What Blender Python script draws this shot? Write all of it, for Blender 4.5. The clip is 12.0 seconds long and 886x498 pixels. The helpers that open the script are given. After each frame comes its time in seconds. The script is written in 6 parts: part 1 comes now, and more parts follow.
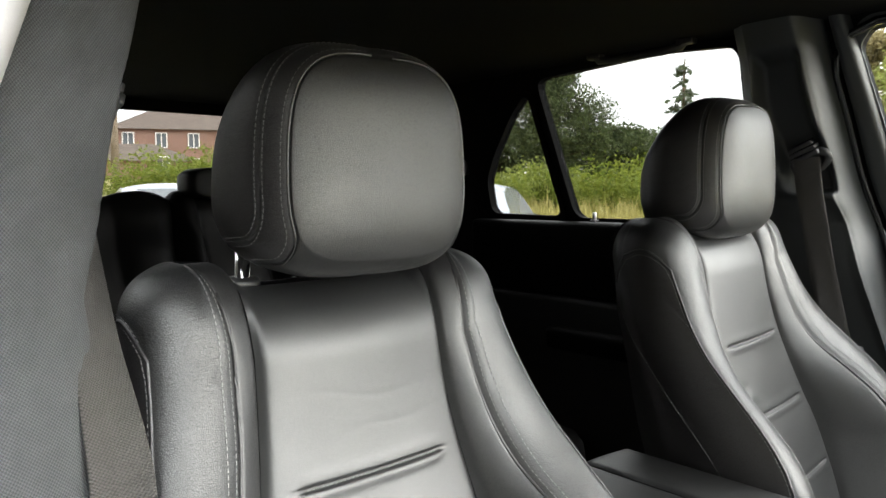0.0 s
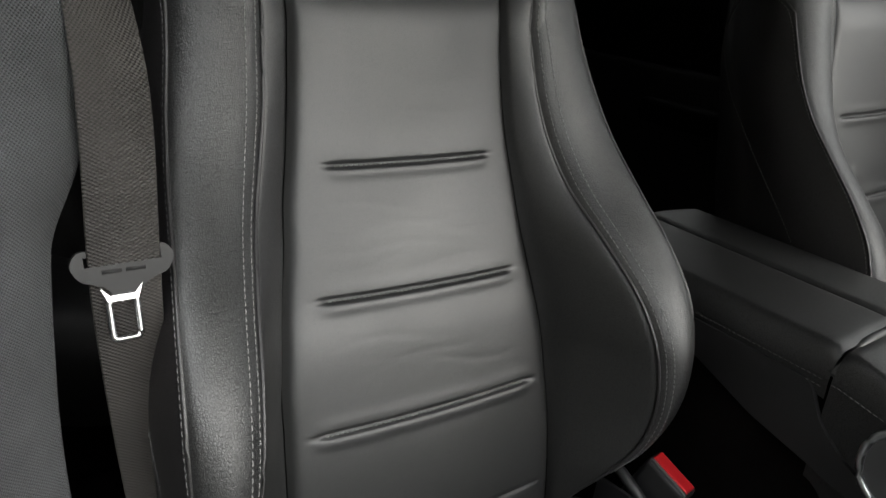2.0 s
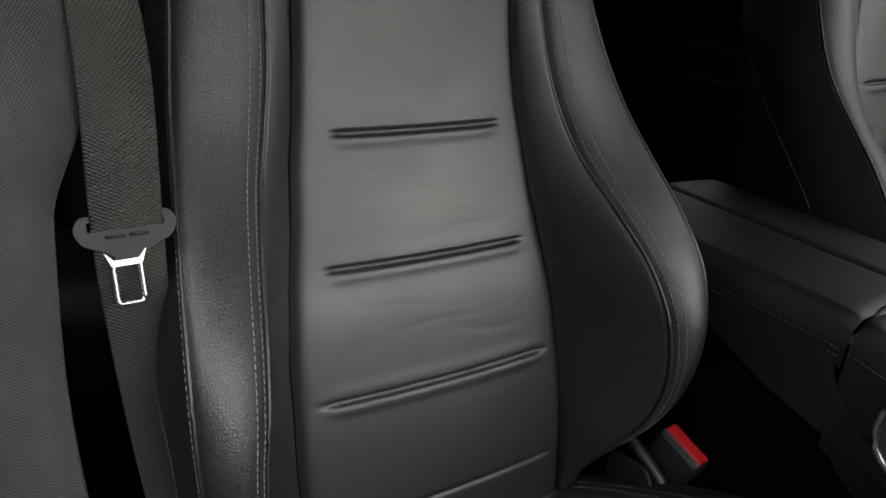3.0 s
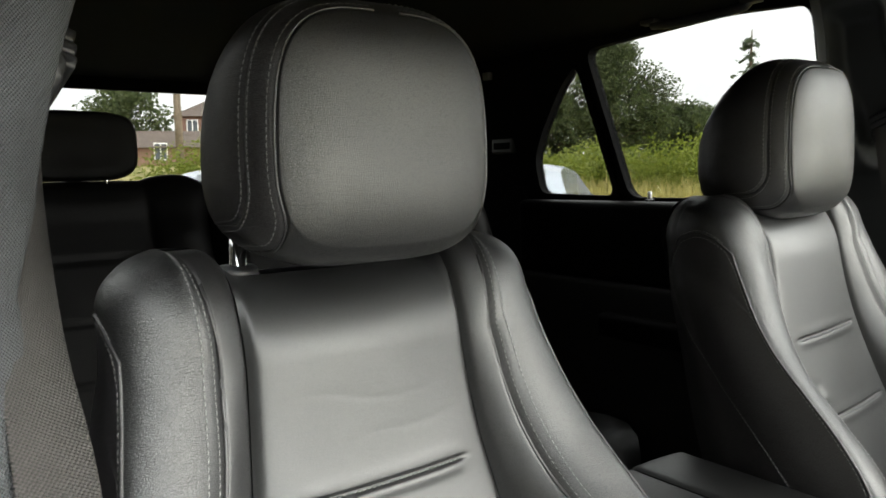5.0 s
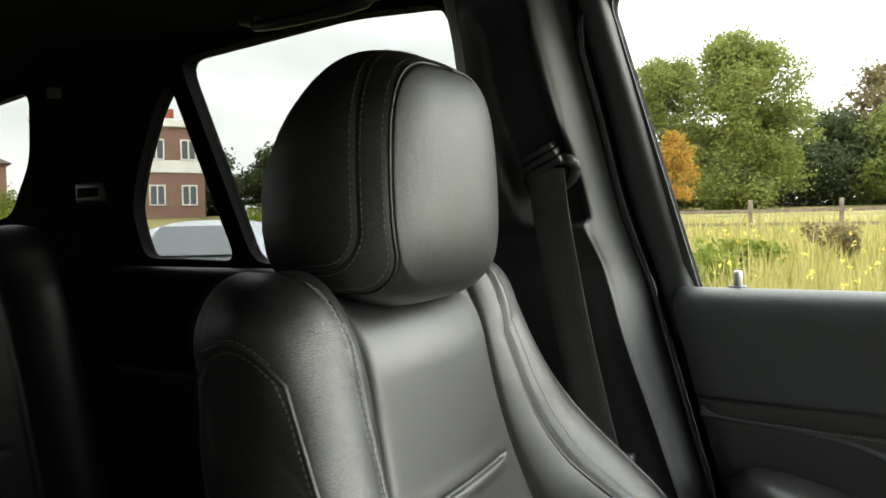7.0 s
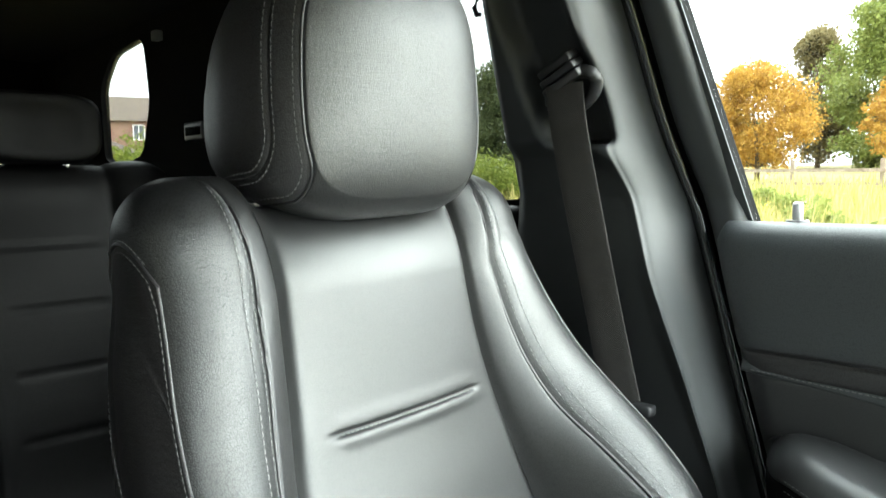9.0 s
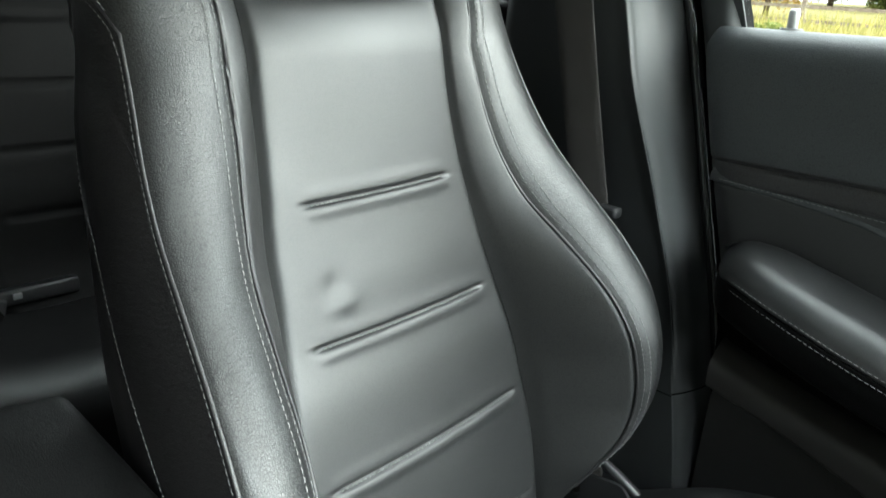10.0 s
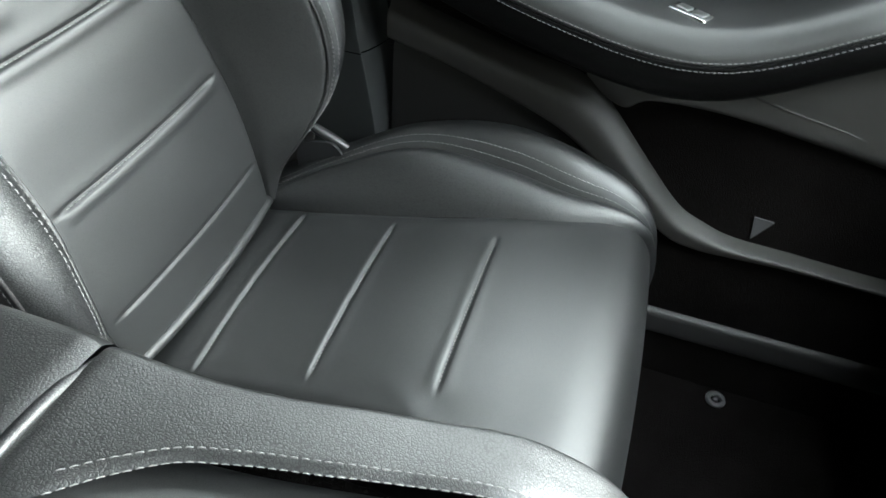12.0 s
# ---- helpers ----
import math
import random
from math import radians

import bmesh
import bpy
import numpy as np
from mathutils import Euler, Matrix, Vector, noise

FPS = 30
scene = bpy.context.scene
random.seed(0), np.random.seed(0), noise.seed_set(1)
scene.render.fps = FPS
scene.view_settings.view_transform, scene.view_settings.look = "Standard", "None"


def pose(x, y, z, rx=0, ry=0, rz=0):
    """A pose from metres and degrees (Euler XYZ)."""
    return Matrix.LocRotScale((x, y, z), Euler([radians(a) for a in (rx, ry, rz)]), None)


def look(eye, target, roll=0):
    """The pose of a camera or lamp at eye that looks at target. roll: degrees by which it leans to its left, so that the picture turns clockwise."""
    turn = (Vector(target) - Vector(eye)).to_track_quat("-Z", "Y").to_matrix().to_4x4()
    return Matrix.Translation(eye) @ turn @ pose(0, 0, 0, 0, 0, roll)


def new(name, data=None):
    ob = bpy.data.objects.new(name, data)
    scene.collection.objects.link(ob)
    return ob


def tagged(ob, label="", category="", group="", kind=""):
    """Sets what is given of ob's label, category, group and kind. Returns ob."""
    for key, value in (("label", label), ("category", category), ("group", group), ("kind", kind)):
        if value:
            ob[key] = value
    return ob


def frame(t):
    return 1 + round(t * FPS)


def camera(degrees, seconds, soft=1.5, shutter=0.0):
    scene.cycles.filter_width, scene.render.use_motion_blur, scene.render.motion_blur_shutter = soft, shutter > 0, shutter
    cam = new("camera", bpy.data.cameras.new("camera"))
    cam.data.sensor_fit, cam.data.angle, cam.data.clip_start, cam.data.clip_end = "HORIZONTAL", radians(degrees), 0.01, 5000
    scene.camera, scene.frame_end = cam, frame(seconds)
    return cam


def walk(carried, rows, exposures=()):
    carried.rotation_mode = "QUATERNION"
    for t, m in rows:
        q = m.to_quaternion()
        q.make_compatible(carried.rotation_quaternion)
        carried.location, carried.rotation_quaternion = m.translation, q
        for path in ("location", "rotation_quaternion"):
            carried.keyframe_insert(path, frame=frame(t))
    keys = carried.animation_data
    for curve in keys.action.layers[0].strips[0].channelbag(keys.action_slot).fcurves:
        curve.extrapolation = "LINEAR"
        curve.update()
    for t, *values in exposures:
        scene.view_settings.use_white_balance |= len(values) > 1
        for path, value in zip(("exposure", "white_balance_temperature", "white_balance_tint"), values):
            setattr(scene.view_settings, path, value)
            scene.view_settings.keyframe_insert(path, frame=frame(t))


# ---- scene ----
cam = camera(64.0, 12.0, shutter=0.2)
EXPOSURES = [(0, 2.15, 6350, 6.5), (1, 1.75, 6350, 6.5), (1.5, 1.42, 6370, 7), (2.5, 0.08, 6400, 8.5), (3.7, 0.38, 6400, 8.5), (5.3, 1.9, 6450, 4), (6.7, 1.5, 6500, 2.5), (8.3, 2.82, 6100, -3), (9.5, 2.45, 6000, -3), (10.5, 1.85, 5950, -2), (11, 1.72, 5950, -1), (12, 2.52, 5950, -0.5)]
PATH = [
    (0, (-0.769, -0.529, 1.398), (0.569, 0.95, 1.237), -0.5),
    (0.5, (-0.742, -0.528, 1.387), (0.502, 1.018, 1.139), 0.4),
    (1, (-0.719, -0.519, 1.357), (0.442, 1.054, 0.934), 2.0),
    (1.5, (-0.709, -0.519, 1.326), (0.397, 1.036, 0.725), 3.8),
    (2, (-0.702, -0.523, 1.303), (0.362, 0.995, 0.552), 5.4),
    (2.5, (-0.693, -0.533, 1.287), (0.327, 0.972, 0.454), 5.6),
    (3, (-0.69, -0.531, 1.293), (0.31, 1.002, 0.487), 4.4),
    (3.5, (-0.693, -0.518, 1.333), (0.329, 1.081, 0.701), 2.1),
    (3.7, (-0.694, -0.514, 1.351), (0.339, 1.108, 0.801), 1.0),
    (5.3, (-0.681, -0.467, 1.392), (0.651, 1.017, 1.238), -1.2),
    (5.5, (-0.652, -0.43, 1.375), (0.806, 0.932, 1.232), -0.6),
    (6, (-0.559, -0.346, 1.351), (1.097, 0.769, 1.228), 0.1),
    (6.5, (-0.416, -0.316, 1.384), (1.331, 0.653, 1.283), -0.3),
    (6.7, (-0.32, -0.317, 1.389), (1.43, 0.648, 1.303), -0.7),
    (8.3, (-0.041, -0.444, 1.369), (1.407, 0.935, 1.334), -1.5),
    (8.5, (-0.041, -0.451, 1.362), (1.389, 0.946, 1.304), -1.3),
    (9, (-0.041, -0.458, 1.347), (1.378, 0.94, 1.168), -0.5),
    (9.5, (-0.035, -0.473, 1.319), (1.356, 0.906, 0.916), 0.9),
    (10, (-0.038, -0.471, 1.316), (1.343, 0.814, 0.649), 3.6),
    (10.5, (-0.042, -0.476, 1.322), (1.33, 0.642, 0.39), 7.0),
    (11, (-0.053, -0.486, 1.328), (1.349, 0.385, 0.198), 9.4),
    (11.5, (-0.069, -0.501, 1.337), (1.36, 0.079, 0.063), 9.1),
    (12, (-0.077, -0.508, 1.327), (1.348, -0.133, -0.025), 5.3),
]
walk(cam, [(t, look(eye, target, roll)) for t, eye, target, roll in PATH], EXPOSURES)
SKY_LOW, SKY_HIGH = 6.8, 11.6
GLOW = 0.145
HORIZON, ZENITH = 0.098, 0.25

# ---- world and light ----
world = bpy.data.worlds.new("sky")
scene.world = world
world.use_nodes = True
wn, wl = world.node_tree.nodes, world.node_tree.links
wn.clear()
w_out = wn.new("ShaderNodeOutputWorld")
w_bg = wn.new("ShaderNodeBackground")
w_sky = wn.new("ShaderNodeTexSky")
w_sky.sky_type = "NISHITA"
w_sky.sun_disc = False
w_sky.sun_elevation = radians(25)
w_sky.sun_rotation = radians(152)
w_sky.air_density, w_sky.dust_density, w_sky.ozone_density = 1.0, 6.0, 1.0
w_tc = wn.new("ShaderNodeTexCoord")
w_map = wn.new("ShaderNodeMapping")
w_map.inputs["Scale"].default_value = (1.2, 1.2, 3.5)
w_noise = wn.new("ShaderNodeTexNoise")
w_noise.inputs["Scale"].default_value = 2.2
w_noise.inputs["Detail"].default_value = 6
w_ramp = wn.new("ShaderNodeValToRGB")
w_ramp.color_ramp.elements[0].position, w_ramp.color_ramp.elements[1].position = 0.3, 0.7
w_ramp.color_ramp.elements[0].color = (SKY_LOW, SKY_LOW * 1.01, SKY_LOW * 1.02, 1)
w_ramp.color_ramp.elements[1].color = (SKY_HIGH, SKY_HIGH * 0.985, SKY_HIGH * 0.96, 1)
w_mix = wn.new("ShaderNodeMix")
w_mix.data_type = "RGBA"
w_mix.inputs["Factor"].default_value = 0.96
wl.new(w_tc.outputs["Generated"], w_map.inputs["Vector"])
wl.new(w_map.outputs["Vector"], w_noise.inputs["Vector"])
wl.new(w_noise.outputs["Fac"], w_ramp.inputs["Fac"])
wl.new(w_sky.outputs["Color"], w_mix.inputs["A"])
wl.new(w_ramp.outputs["Color"], w_mix.inputs["B"])
w_sep = wn.new("ShaderNodeSeparateXYZ")
w_up = wn.new("ShaderNodeMapRange")
w_up.inputs["From Min"].default_value, w_up.inputs["From Max"].default_value = 0.0, 1.0
w_up.inputs["To Min"].default_value, w_up.inputs["To Max"].default_value = HORIZON, ZENITH
wl.new(w_tc.outputs["Generated"], w_sep.inputs["Vector"])
w_pow = wn.new("ShaderNodeMath")
w_pow.operation = "POWER"
w_pow.inputs[1].default_value = 1.25
w_pow.use_clamp = True
wl.new(w_sep.outputs["Z"], w_pow.inputs[0])
wl.new(w_pow.outputs[0], w_up.inputs["Value"])
# the cloud is thinner and brighter on the side of the sun
w_dot = wn.new("ShaderNodeVectorMath")
w_dot.operation = "DOT_PRODUCT"
w_dot.inputs[1].default_value = (0.45, -0.83, 0.33)
wl.new(w_tc.outputs["Generated"], w_dot.inputs[0])
w_lobe = wn.new("ShaderNodeMath")
w_lobe.operation = "POWER"
w_lobe.inputs[1].default_value = 3.0
w_face = wn.new("ShaderNodeMath")
w_face.operation = "MAXIMUM"
w_face.inputs[1].default_value = 0.0
wl.new(w_dot.outputs["Value"], w_face.inputs[0])
wl.new(w_face.outputs[0], w_lobe.inputs[0])
w_all = wn.new("ShaderNodeMath")
w_all.operation = "MULTIPLY_ADD"
w_all.inputs[1].default_value = GLOW
wl.new(w_lobe.outputs[0], w_all.inputs[0])
wl.new(w_up.outputs["Result"], w_all.inputs[2])
wl.new(w_mix.outputs["Result"], w_bg.inputs["Color"])
wl.new(w_all.outputs[0], w_bg.inputs["Strength"])
wl.new(w_bg.outputs["Background"], w_out.inputs["Surface"])

sun = new("sun", bpy.data.lights.new("sun", "SUN"))
sun.data.energy, sun.data.angle, sun.data.color = 0.6, radians(60), (1.0, 0.97, 0.92)
sun.matrix_world = look((4.3, -8, 3.6), (0, 0, 0))


# ---- materials ----
def shader(name, color, rough=0.5, metal=0.0, spec=0.5, ior=1.5):
    m = bpy.data.materials.new(name)
    m.use_nodes = True
    b = m.node_tree.nodes["Principled BSDF"]
    b.inputs["Base Color"].default_value = (*color, 1)
    b.inputs["Roughness"].default_value = rough
    b.inputs["Metallic"].default_value = metal
    b.inputs["Specular IOR Level"].default_value = spec
    b.inputs["IOR"].default_value = ior
    return m, m.node_tree.nodes, m.node_tree.links, b


def coords(n, l, scale=(1, 1, 1), source="Object"):
    tc, mp = n.new("ShaderNodeTexCoord"), n.new("ShaderNodeMapping")
    mp.inputs["Scale"].default_value = scale
    l.new(tc.outputs[source], mp.inputs["Vector"])
    return mp.outputs["Vector"]


def noise_node(n, l, vec, scale, detail=4.0, rough=0.55):
    t = n.new("ShaderNodeTexNoise")
    t.inputs["Scale"].default_value, t.inputs["Detail"].default_value, t.inputs["Roughness"].default_value = scale, detail, rough
    l.new(vec, t.inputs["Vector"])
    return t.outputs["Fac"]


def spread(n, l, fac, lo, hi, a=0.3, b=0.7):
    r = n.new("ShaderNodeMapRange")
    r.inputs["From Min"].default_value, r.inputs["From Max"].default_value = a, b
    r.inputs["To Min"].default_value, r.inputs["To Max"].default_value = lo, hi
    l.new(fac, r.inputs["Value"])
    return r.outputs["Result"]


def ramp(n, l, fac, *stops):
    r = n.new("ShaderNodeValToRGB")
    while len(r.color_ramp.elements) < len(stops):
        r.color_ramp.elements.new(0.5)
    for e, (p, c) in zip(r.color_ramp.elements, stops):
        e.position, e.color = p, (*c, 1)
    l.new(fac, r.inputs["Fac"])
    return r.outputs["Color"]


def bump(n, l, b, height, strength, distance, before=None):
    k = n.new("ShaderNodeBump")
    k.inputs["Strength"].default_value, k.inputs["Distance"].default_value = strength, distance
    l.new(height, k.inputs["Height"])
    if before is not None:
        l.new(before, k.inputs["Normal"])
    l.new(k.outputs["Normal"], b.inputs["Normal"])
    return k.outputs["Normal"]


def leather(name, color, rough, grain, depth, crease=0.25, spec=0.85, folds=0.0):
    """Hide with a pebbled grain, fine wrinkles and rubbed patches."""
    m, n, l, b = shader(name, color, rough, spec=spec, ior=1.85)
    v = coords(n, l)
    warp = n.new("ShaderNodeTexNoise")
    warp.inputs["Scale"].default_value = 160
    l.new(v, warp.inputs["Vector"])
    add = n.new("ShaderNodeMix")
    add.data_type = "VECTOR"
    add.inputs["Factor"].default_value = 0.0035
    l.new(v, add.inputs["A"])
    l.new(warp.outputs["Color"], add.inputs["B"])
    cell = n.new("ShaderNodeTexVoronoi")
    cell.feature = "DISTANCE_TO_EDGE"
    cell.inputs["Scale"].default_value = grain
    l.new(add.outputs["Result"], cell.inputs["Vector"])
    pebble = spread(n, l, cell.outputs["Distance"], 0, 1, 0.0, 0.26)
    worn = noise_node(n, l, v, 7.0, 5.0, 0.6)
    # the grain is stronger in some patches than in others
    patch = noise_node(n, l, v, 16.0, 2.0, 0.5)
    strong = n.new("ShaderNodeMath")
    strong.operation = "MULTIPLY"
    l.new(pebble, strong.inputs[0])
    l.new(spread(n, l, patch, 0.6, 1.25, 0.35, 0.65), strong.inputs[1])
    # the shade inside the creases between the pebbles, put in as weaker reflection
    l.new(spread(n, l, cell.outputs["Distance"], spec * (1 - 1.5 * depth), spec, 0.0, 0.13), b.inputs["Specular IOR Level"])
    l.new(spread(n, l, worn, rough - 0.04, rough + 0.06), b.inputs["Roughness"])
    l.new(ramp(n, l, worn, (0.3, tuple(c * 0.85 for c in color)), (0.7, tuple(c * 1.25 for c in color))), b.inputs["Base Color"])
    wrinkle = noise_node(n, l, coords(n, l, (1, 1, 3.4)), 24.0, 8.0, 0.68)
    first = bump(n, l, b, wrinkle, crease, 0.006)
    if folds:
        # short cross folds where the hide is stretched over the bolster, in patches
        fold = noise_node(n, l, coords(n, l, (1, 1, 5.0)), 48.0, 3.0, 0.55)
        crest_line = n.new("ShaderNodeMath")
        crest_line.operation = "PINGPONG"
        crest_line.inputs[1].default_value = 0.09
        l.new(fold, crest_line.inputs[0])
        amount = n.new("ShaderNodeMath")
        amount.operation = "MULTIPLY"
        l.new(crest_line.outputs[0], amount.inputs[0])
        l.new(spread(n, l, noise_node(n, l, v, 9.0, 2.0, 0.5), 0.0, 1.0, 0.42, 0.62), amount.inputs[1])
        first = bump(n, l, b, amount.outputs[0], folds, 0.012, first)
    bump(n, l, b, strong.outputs[0], depth, 0.0006, first)
    return m


def plastic(name, color, rough, scale=900.0, depth=0.25):
    m, n, l, b = shader(name, color, rough, ior=1.85)
    v = coords(n, l)
    fine = noise_node(n, l, v, scale, 2.0)
    smear = noise_node(n, l, v, 5.0, 5.0, 0.6)
    l.new(spread(n, l, smear, rough - 0.06, rough + 0.08), b.inputs["Roughness"])
    l.new(ramp(n, l, smear, (0.3, tuple(c * 0.88 for c in color)), (0.7, tuple(c * 1.15 for c in color))), b.inputs["Base Color"])
    bump(n, l, b, fine, depth, 0.0005)
    return m


def woven(name, color, rough, thread=700.0, depth=0.6, squash=(1, 1, 1)):
    m, n, l, b = shader(name, color, rough, spec=0.25 if rough < 0.9 else 0.08, ior=1.85)
    v = coords(n, l, squash)
    sep = n.new("ShaderNodeSeparateXYZ")
    l.new(v, sep.inputs["Vector"])

    def sine(*terms):
        total = None
        for axis, f in terms:
            k = n.new("ShaderNodeMath")
            k.operation = "MULTIPLY"
            k.inputs[1].default_value = f
            l.new(sep.outputs[axis], k.inputs[0])
            if total is None:
                total = k.outputs[0]
            else:
                s = n.new("ShaderNodeMath")
                l.new(total, s.inputs[0])
                l.new(k.outputs[0], s.inputs[1])
                total = s.outputs[0]
        q = n.new("ShaderNodeMath")
        q.operation = "SINE"
        l.new(total, q.inputs[0])
        return q.outputs[0]

    p = n.new("ShaderNodeMath")
    p.operation = "MULTIPLY"
    l.new(sine(("Y", thread * 2.2), ("X", thread * 1.2)), p.inputs[0])
    l.new(sine(("Z", thread * 2.2)), p.inputs[1])
    dust = noise_node(n, l, v, 14.0, 5.0)
    c = ramp(n, l, dust, (0.3, tuple(x * 0.8 for x in color)), (0.7, tuple(x * 1.3 for x in color)))
    tint = n.new("ShaderNodeMix")
    tint.data_type, tint.blend_type = "RGBA", "MULTIPLY"
    tint.inputs["Factor"].default_value = 0.55
    l.new(c, tint.inputs["A"])
    l.new(ramp(n, l, spread(n, l, p.outputs[0], 0, 1, -1, 1), (0.2, (0.35, 0.35, 0.35)), (0.8, (1.5, 1.5, 1.5))), tint.inputs["B"])
    l.new(tint.outputs["Result"], b.inputs["Base Color"])
    bump(n, l, b, p.outputs[0], depth, 0.0005)
    return m


def carpet(name, color):
    m, n, l, b = shader(name, color, 0.95, spec=0.03)
    v = coords(n, l)
    a, c = noise_node(n, l, v, 700, 2.0), noise_node(n, l, v, 9, 5.0)
    l.new(ramp(n, l, c, (0.3, tuple(x * 0.7 for x in color)), (0.7, tuple(x * 1.3 for x in color))), b.inputs["Base Color"])
    bump(n, l, b, a, 0.8, 0.003)
    return m


def glass_tint(name, shade):
    m = bpy.data.materials.new(name)
    m.use_nodes = True
    n, l = m.node_tree.nodes, m.node_tree.links
    n.clear()
    o, mix, tr, gl, fr = (n.new(k) for k in ("ShaderNodeOutputMaterial", "ShaderNodeMixShader", "ShaderNodeBsdfTransparent", "ShaderNodeBsdfGlossy", "ShaderNodeLayerWeight"))
    tr.inputs["Color"].default_value = (shade**0.5, shade**0.5, shade**0.5 * 0.995, 1)
    gl.inputs["Roughness"].default_value = 0.02
    fr.inputs["Blend"].default_value = 0.5
    pw = n.new("ShaderNodeMath")
    pw.operation = "POWER"
    pw.inputs[1].default_value = 5.0
    l.new(fr.outputs["Facing"], pw.inputs[0])
    l.new(spread(n, l, pw.outputs[0], 0.02, 0.6, 0.0, 1.0), mix.inputs[0])
    l.new(tr.outputs[0], mix.inputs[1])
    l.new(gl.outputs[0], mix.inputs[2])
    l.new(mix.outputs[0], o.inputs["Surface"])
    return m


def speckled(name, stops, scale, rough=0.9, detail=6.0, source="Object", relief=0.3, dist=0.02):
    m, n, l, b = shader(name, stops[0][1], rough, spec=0.2)
    v = coords(n, l, source=source)
    f = noise_node(n, l, v, scale, detail, 0.65)
    l.new(ramp(n, l, f, *stops), b.inputs["Base Color"])
    bump(n, l, b, f, relief, dist)
    return m


def leafy(name, dark, light):
    """Thin leaves that let part of the light through."""
    m, n, l, b = shader(name, dark, 0.6, spec=0.2)
    g = n.new("ShaderNodeNewGeometry")
    c = ramp(n, l, g.outputs["Random Per Island"], (0.0, dark), (1.0, light))
    l.new(c, b.inputs["Base Color"])
    thin, mix = n.new("ShaderNodeBsdfTranslucent"), n.new("ShaderNodeMixShader")
    mix.inputs[0].default_value = 0.45
    l.new(c, thin.inputs["Color"])
    l.new(b.outputs[0], mix.inputs[1])
    l.new(thin.outputs[0], mix.inputs[2])
    l.new(mix.outputs[0], n["Material Output"].inputs["Surface"])
    return m


M_SMOOTH = leather("smooth_black_leather", (0.0095, 0.0099, 0.0103), 0.46, 900, 0.12, 0.045, 0.70)
M_GRAIN = leather("grained_black_leather", (0.0098, 0.0099, 0.0104), 0.44, 560, 0.26, 0.07, 0.78, folds=0.12)
M_SIDE = leather("dark_side_leather", (0.0165, 0.0148, 0.0157), 0.42, 540, 0.20, 0.12, 0.7)
M_WALL = leather("bolster_wall_leather", (0.0080, 0.0078, 0.0082), 0.44, 700, 0.20, 0.06, 0.72)
M_CONSOLE = leather("pebbled_console_leather", (0.0095, 0.0097, 0.010), 0.42, 560, 0.22, 0.03, 0.85)
# black leather with the rear cabin's shade put into a darker, duller colour
M_REAR = leather("shaded_rear_leather", (0.0032, 0.0031, 0.0032), 0.50, 560, 0.2, 0.08, 0.11)
M_HEAD = leather("headrest_leather", (0.0105, 0.0103, 0.0106), 0.44, 620, 0.24, 0.05, 0.72)
M_THREAD = shader("grey_thread", (0.30, 0.30, 0.295), 0.7)[0]
M_THREAD_DARK = shader("dark_thread", (0.24, 0.24, 0.235), 0.6)[0]
M_CHROME = shader("chrome", (0.75, 0.75, 0.76), 0.12, 1.0)[0]
M_SATIN = shader("satin_metal", (0.8, 0.81, 0.82), 0.3, 1.0)[0]
M_STEEL = shader("polished_steel", (0.72, 0.72, 0.73), 0.22, 1.0)[0]
M_SILVERED = shader("silvered_plastic", (0.30, 0.305, 0.31), 0.38, 0.7)[0]
M_DARKMETAL = shader("dull_dark_metal", (0.10, 0.10, 0.105), 0.45, 0.8)[0]
M_TRIM = plastic("dark_grey_trim", (0.035, 0.039, 0.041), 0.60)
M_BLACK = plastic("black_plastic", (0.0258, 0.0258, 0.02795), 0.42)
M_TONGUE = plastic("grey_plastic", (0.1075, 0.1075, 0.1118), 0.5)
M_DARKGREY = plastic("dark_grey_plastic", (0.026, 0.026, 0.027), 0.55)
M_LINING = plastic("black_lining", (0.0085, 0.0082, 0.0082), 0.65)
M_GLOSSY = plastic("gloss_black", (0.0172, 0.0172, 0.01935), 0.15)
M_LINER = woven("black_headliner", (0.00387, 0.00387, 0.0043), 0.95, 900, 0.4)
M_PILLAR = woven("woven_pillar_fabric", (0.088, 0.090, 0.095), 0.8, 1150, 0.9)
M_BELT = woven("woven_belt", (0.062, 0.057, 0.053), 0.6, 1150, 0.9)
M_CARPET = carpet("black_carpet", (0.011, 0.0098, 0.0096))
M_RED = shader("red_plastic", (0.85, 0.03, 0.04), 0.35)[0]
M_SEAL = plastic("rubber_seal", (0.0645, 0.0645, 0.0645), 0.6)
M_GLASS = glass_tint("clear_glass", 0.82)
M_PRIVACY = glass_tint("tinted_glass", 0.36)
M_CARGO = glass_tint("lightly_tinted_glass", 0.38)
M_SILVER = shader("silver_paint", (0.33, 0.36, 0.40), 0.25, 0.6)[0]


# ---- helpers for building ----
def part(name, bm, material, parent=None, label="", smooth=True):
    me = bpy.data.meshes.new(name)
    if isinstance(bm, tuple):
        me.from_pydata(*bm)
    else:
        bm.to_mesh(me)
        bm.free()
    me.materials.append(material)
    if smooth:
        me.polygons.foreach_set("use_smooth", [True] * len(me.polygons))
    ob = new(name, me)
    if parent is not None:
        ob.parent = parent
    if label:
        ob["label"] = label
    return ob


def thing(name, label, category, group="", at=(0, 0, 0), kind=""):
    ob = new(name)
    ob.location = at
    return tagged(ob, label, category, group, kind)


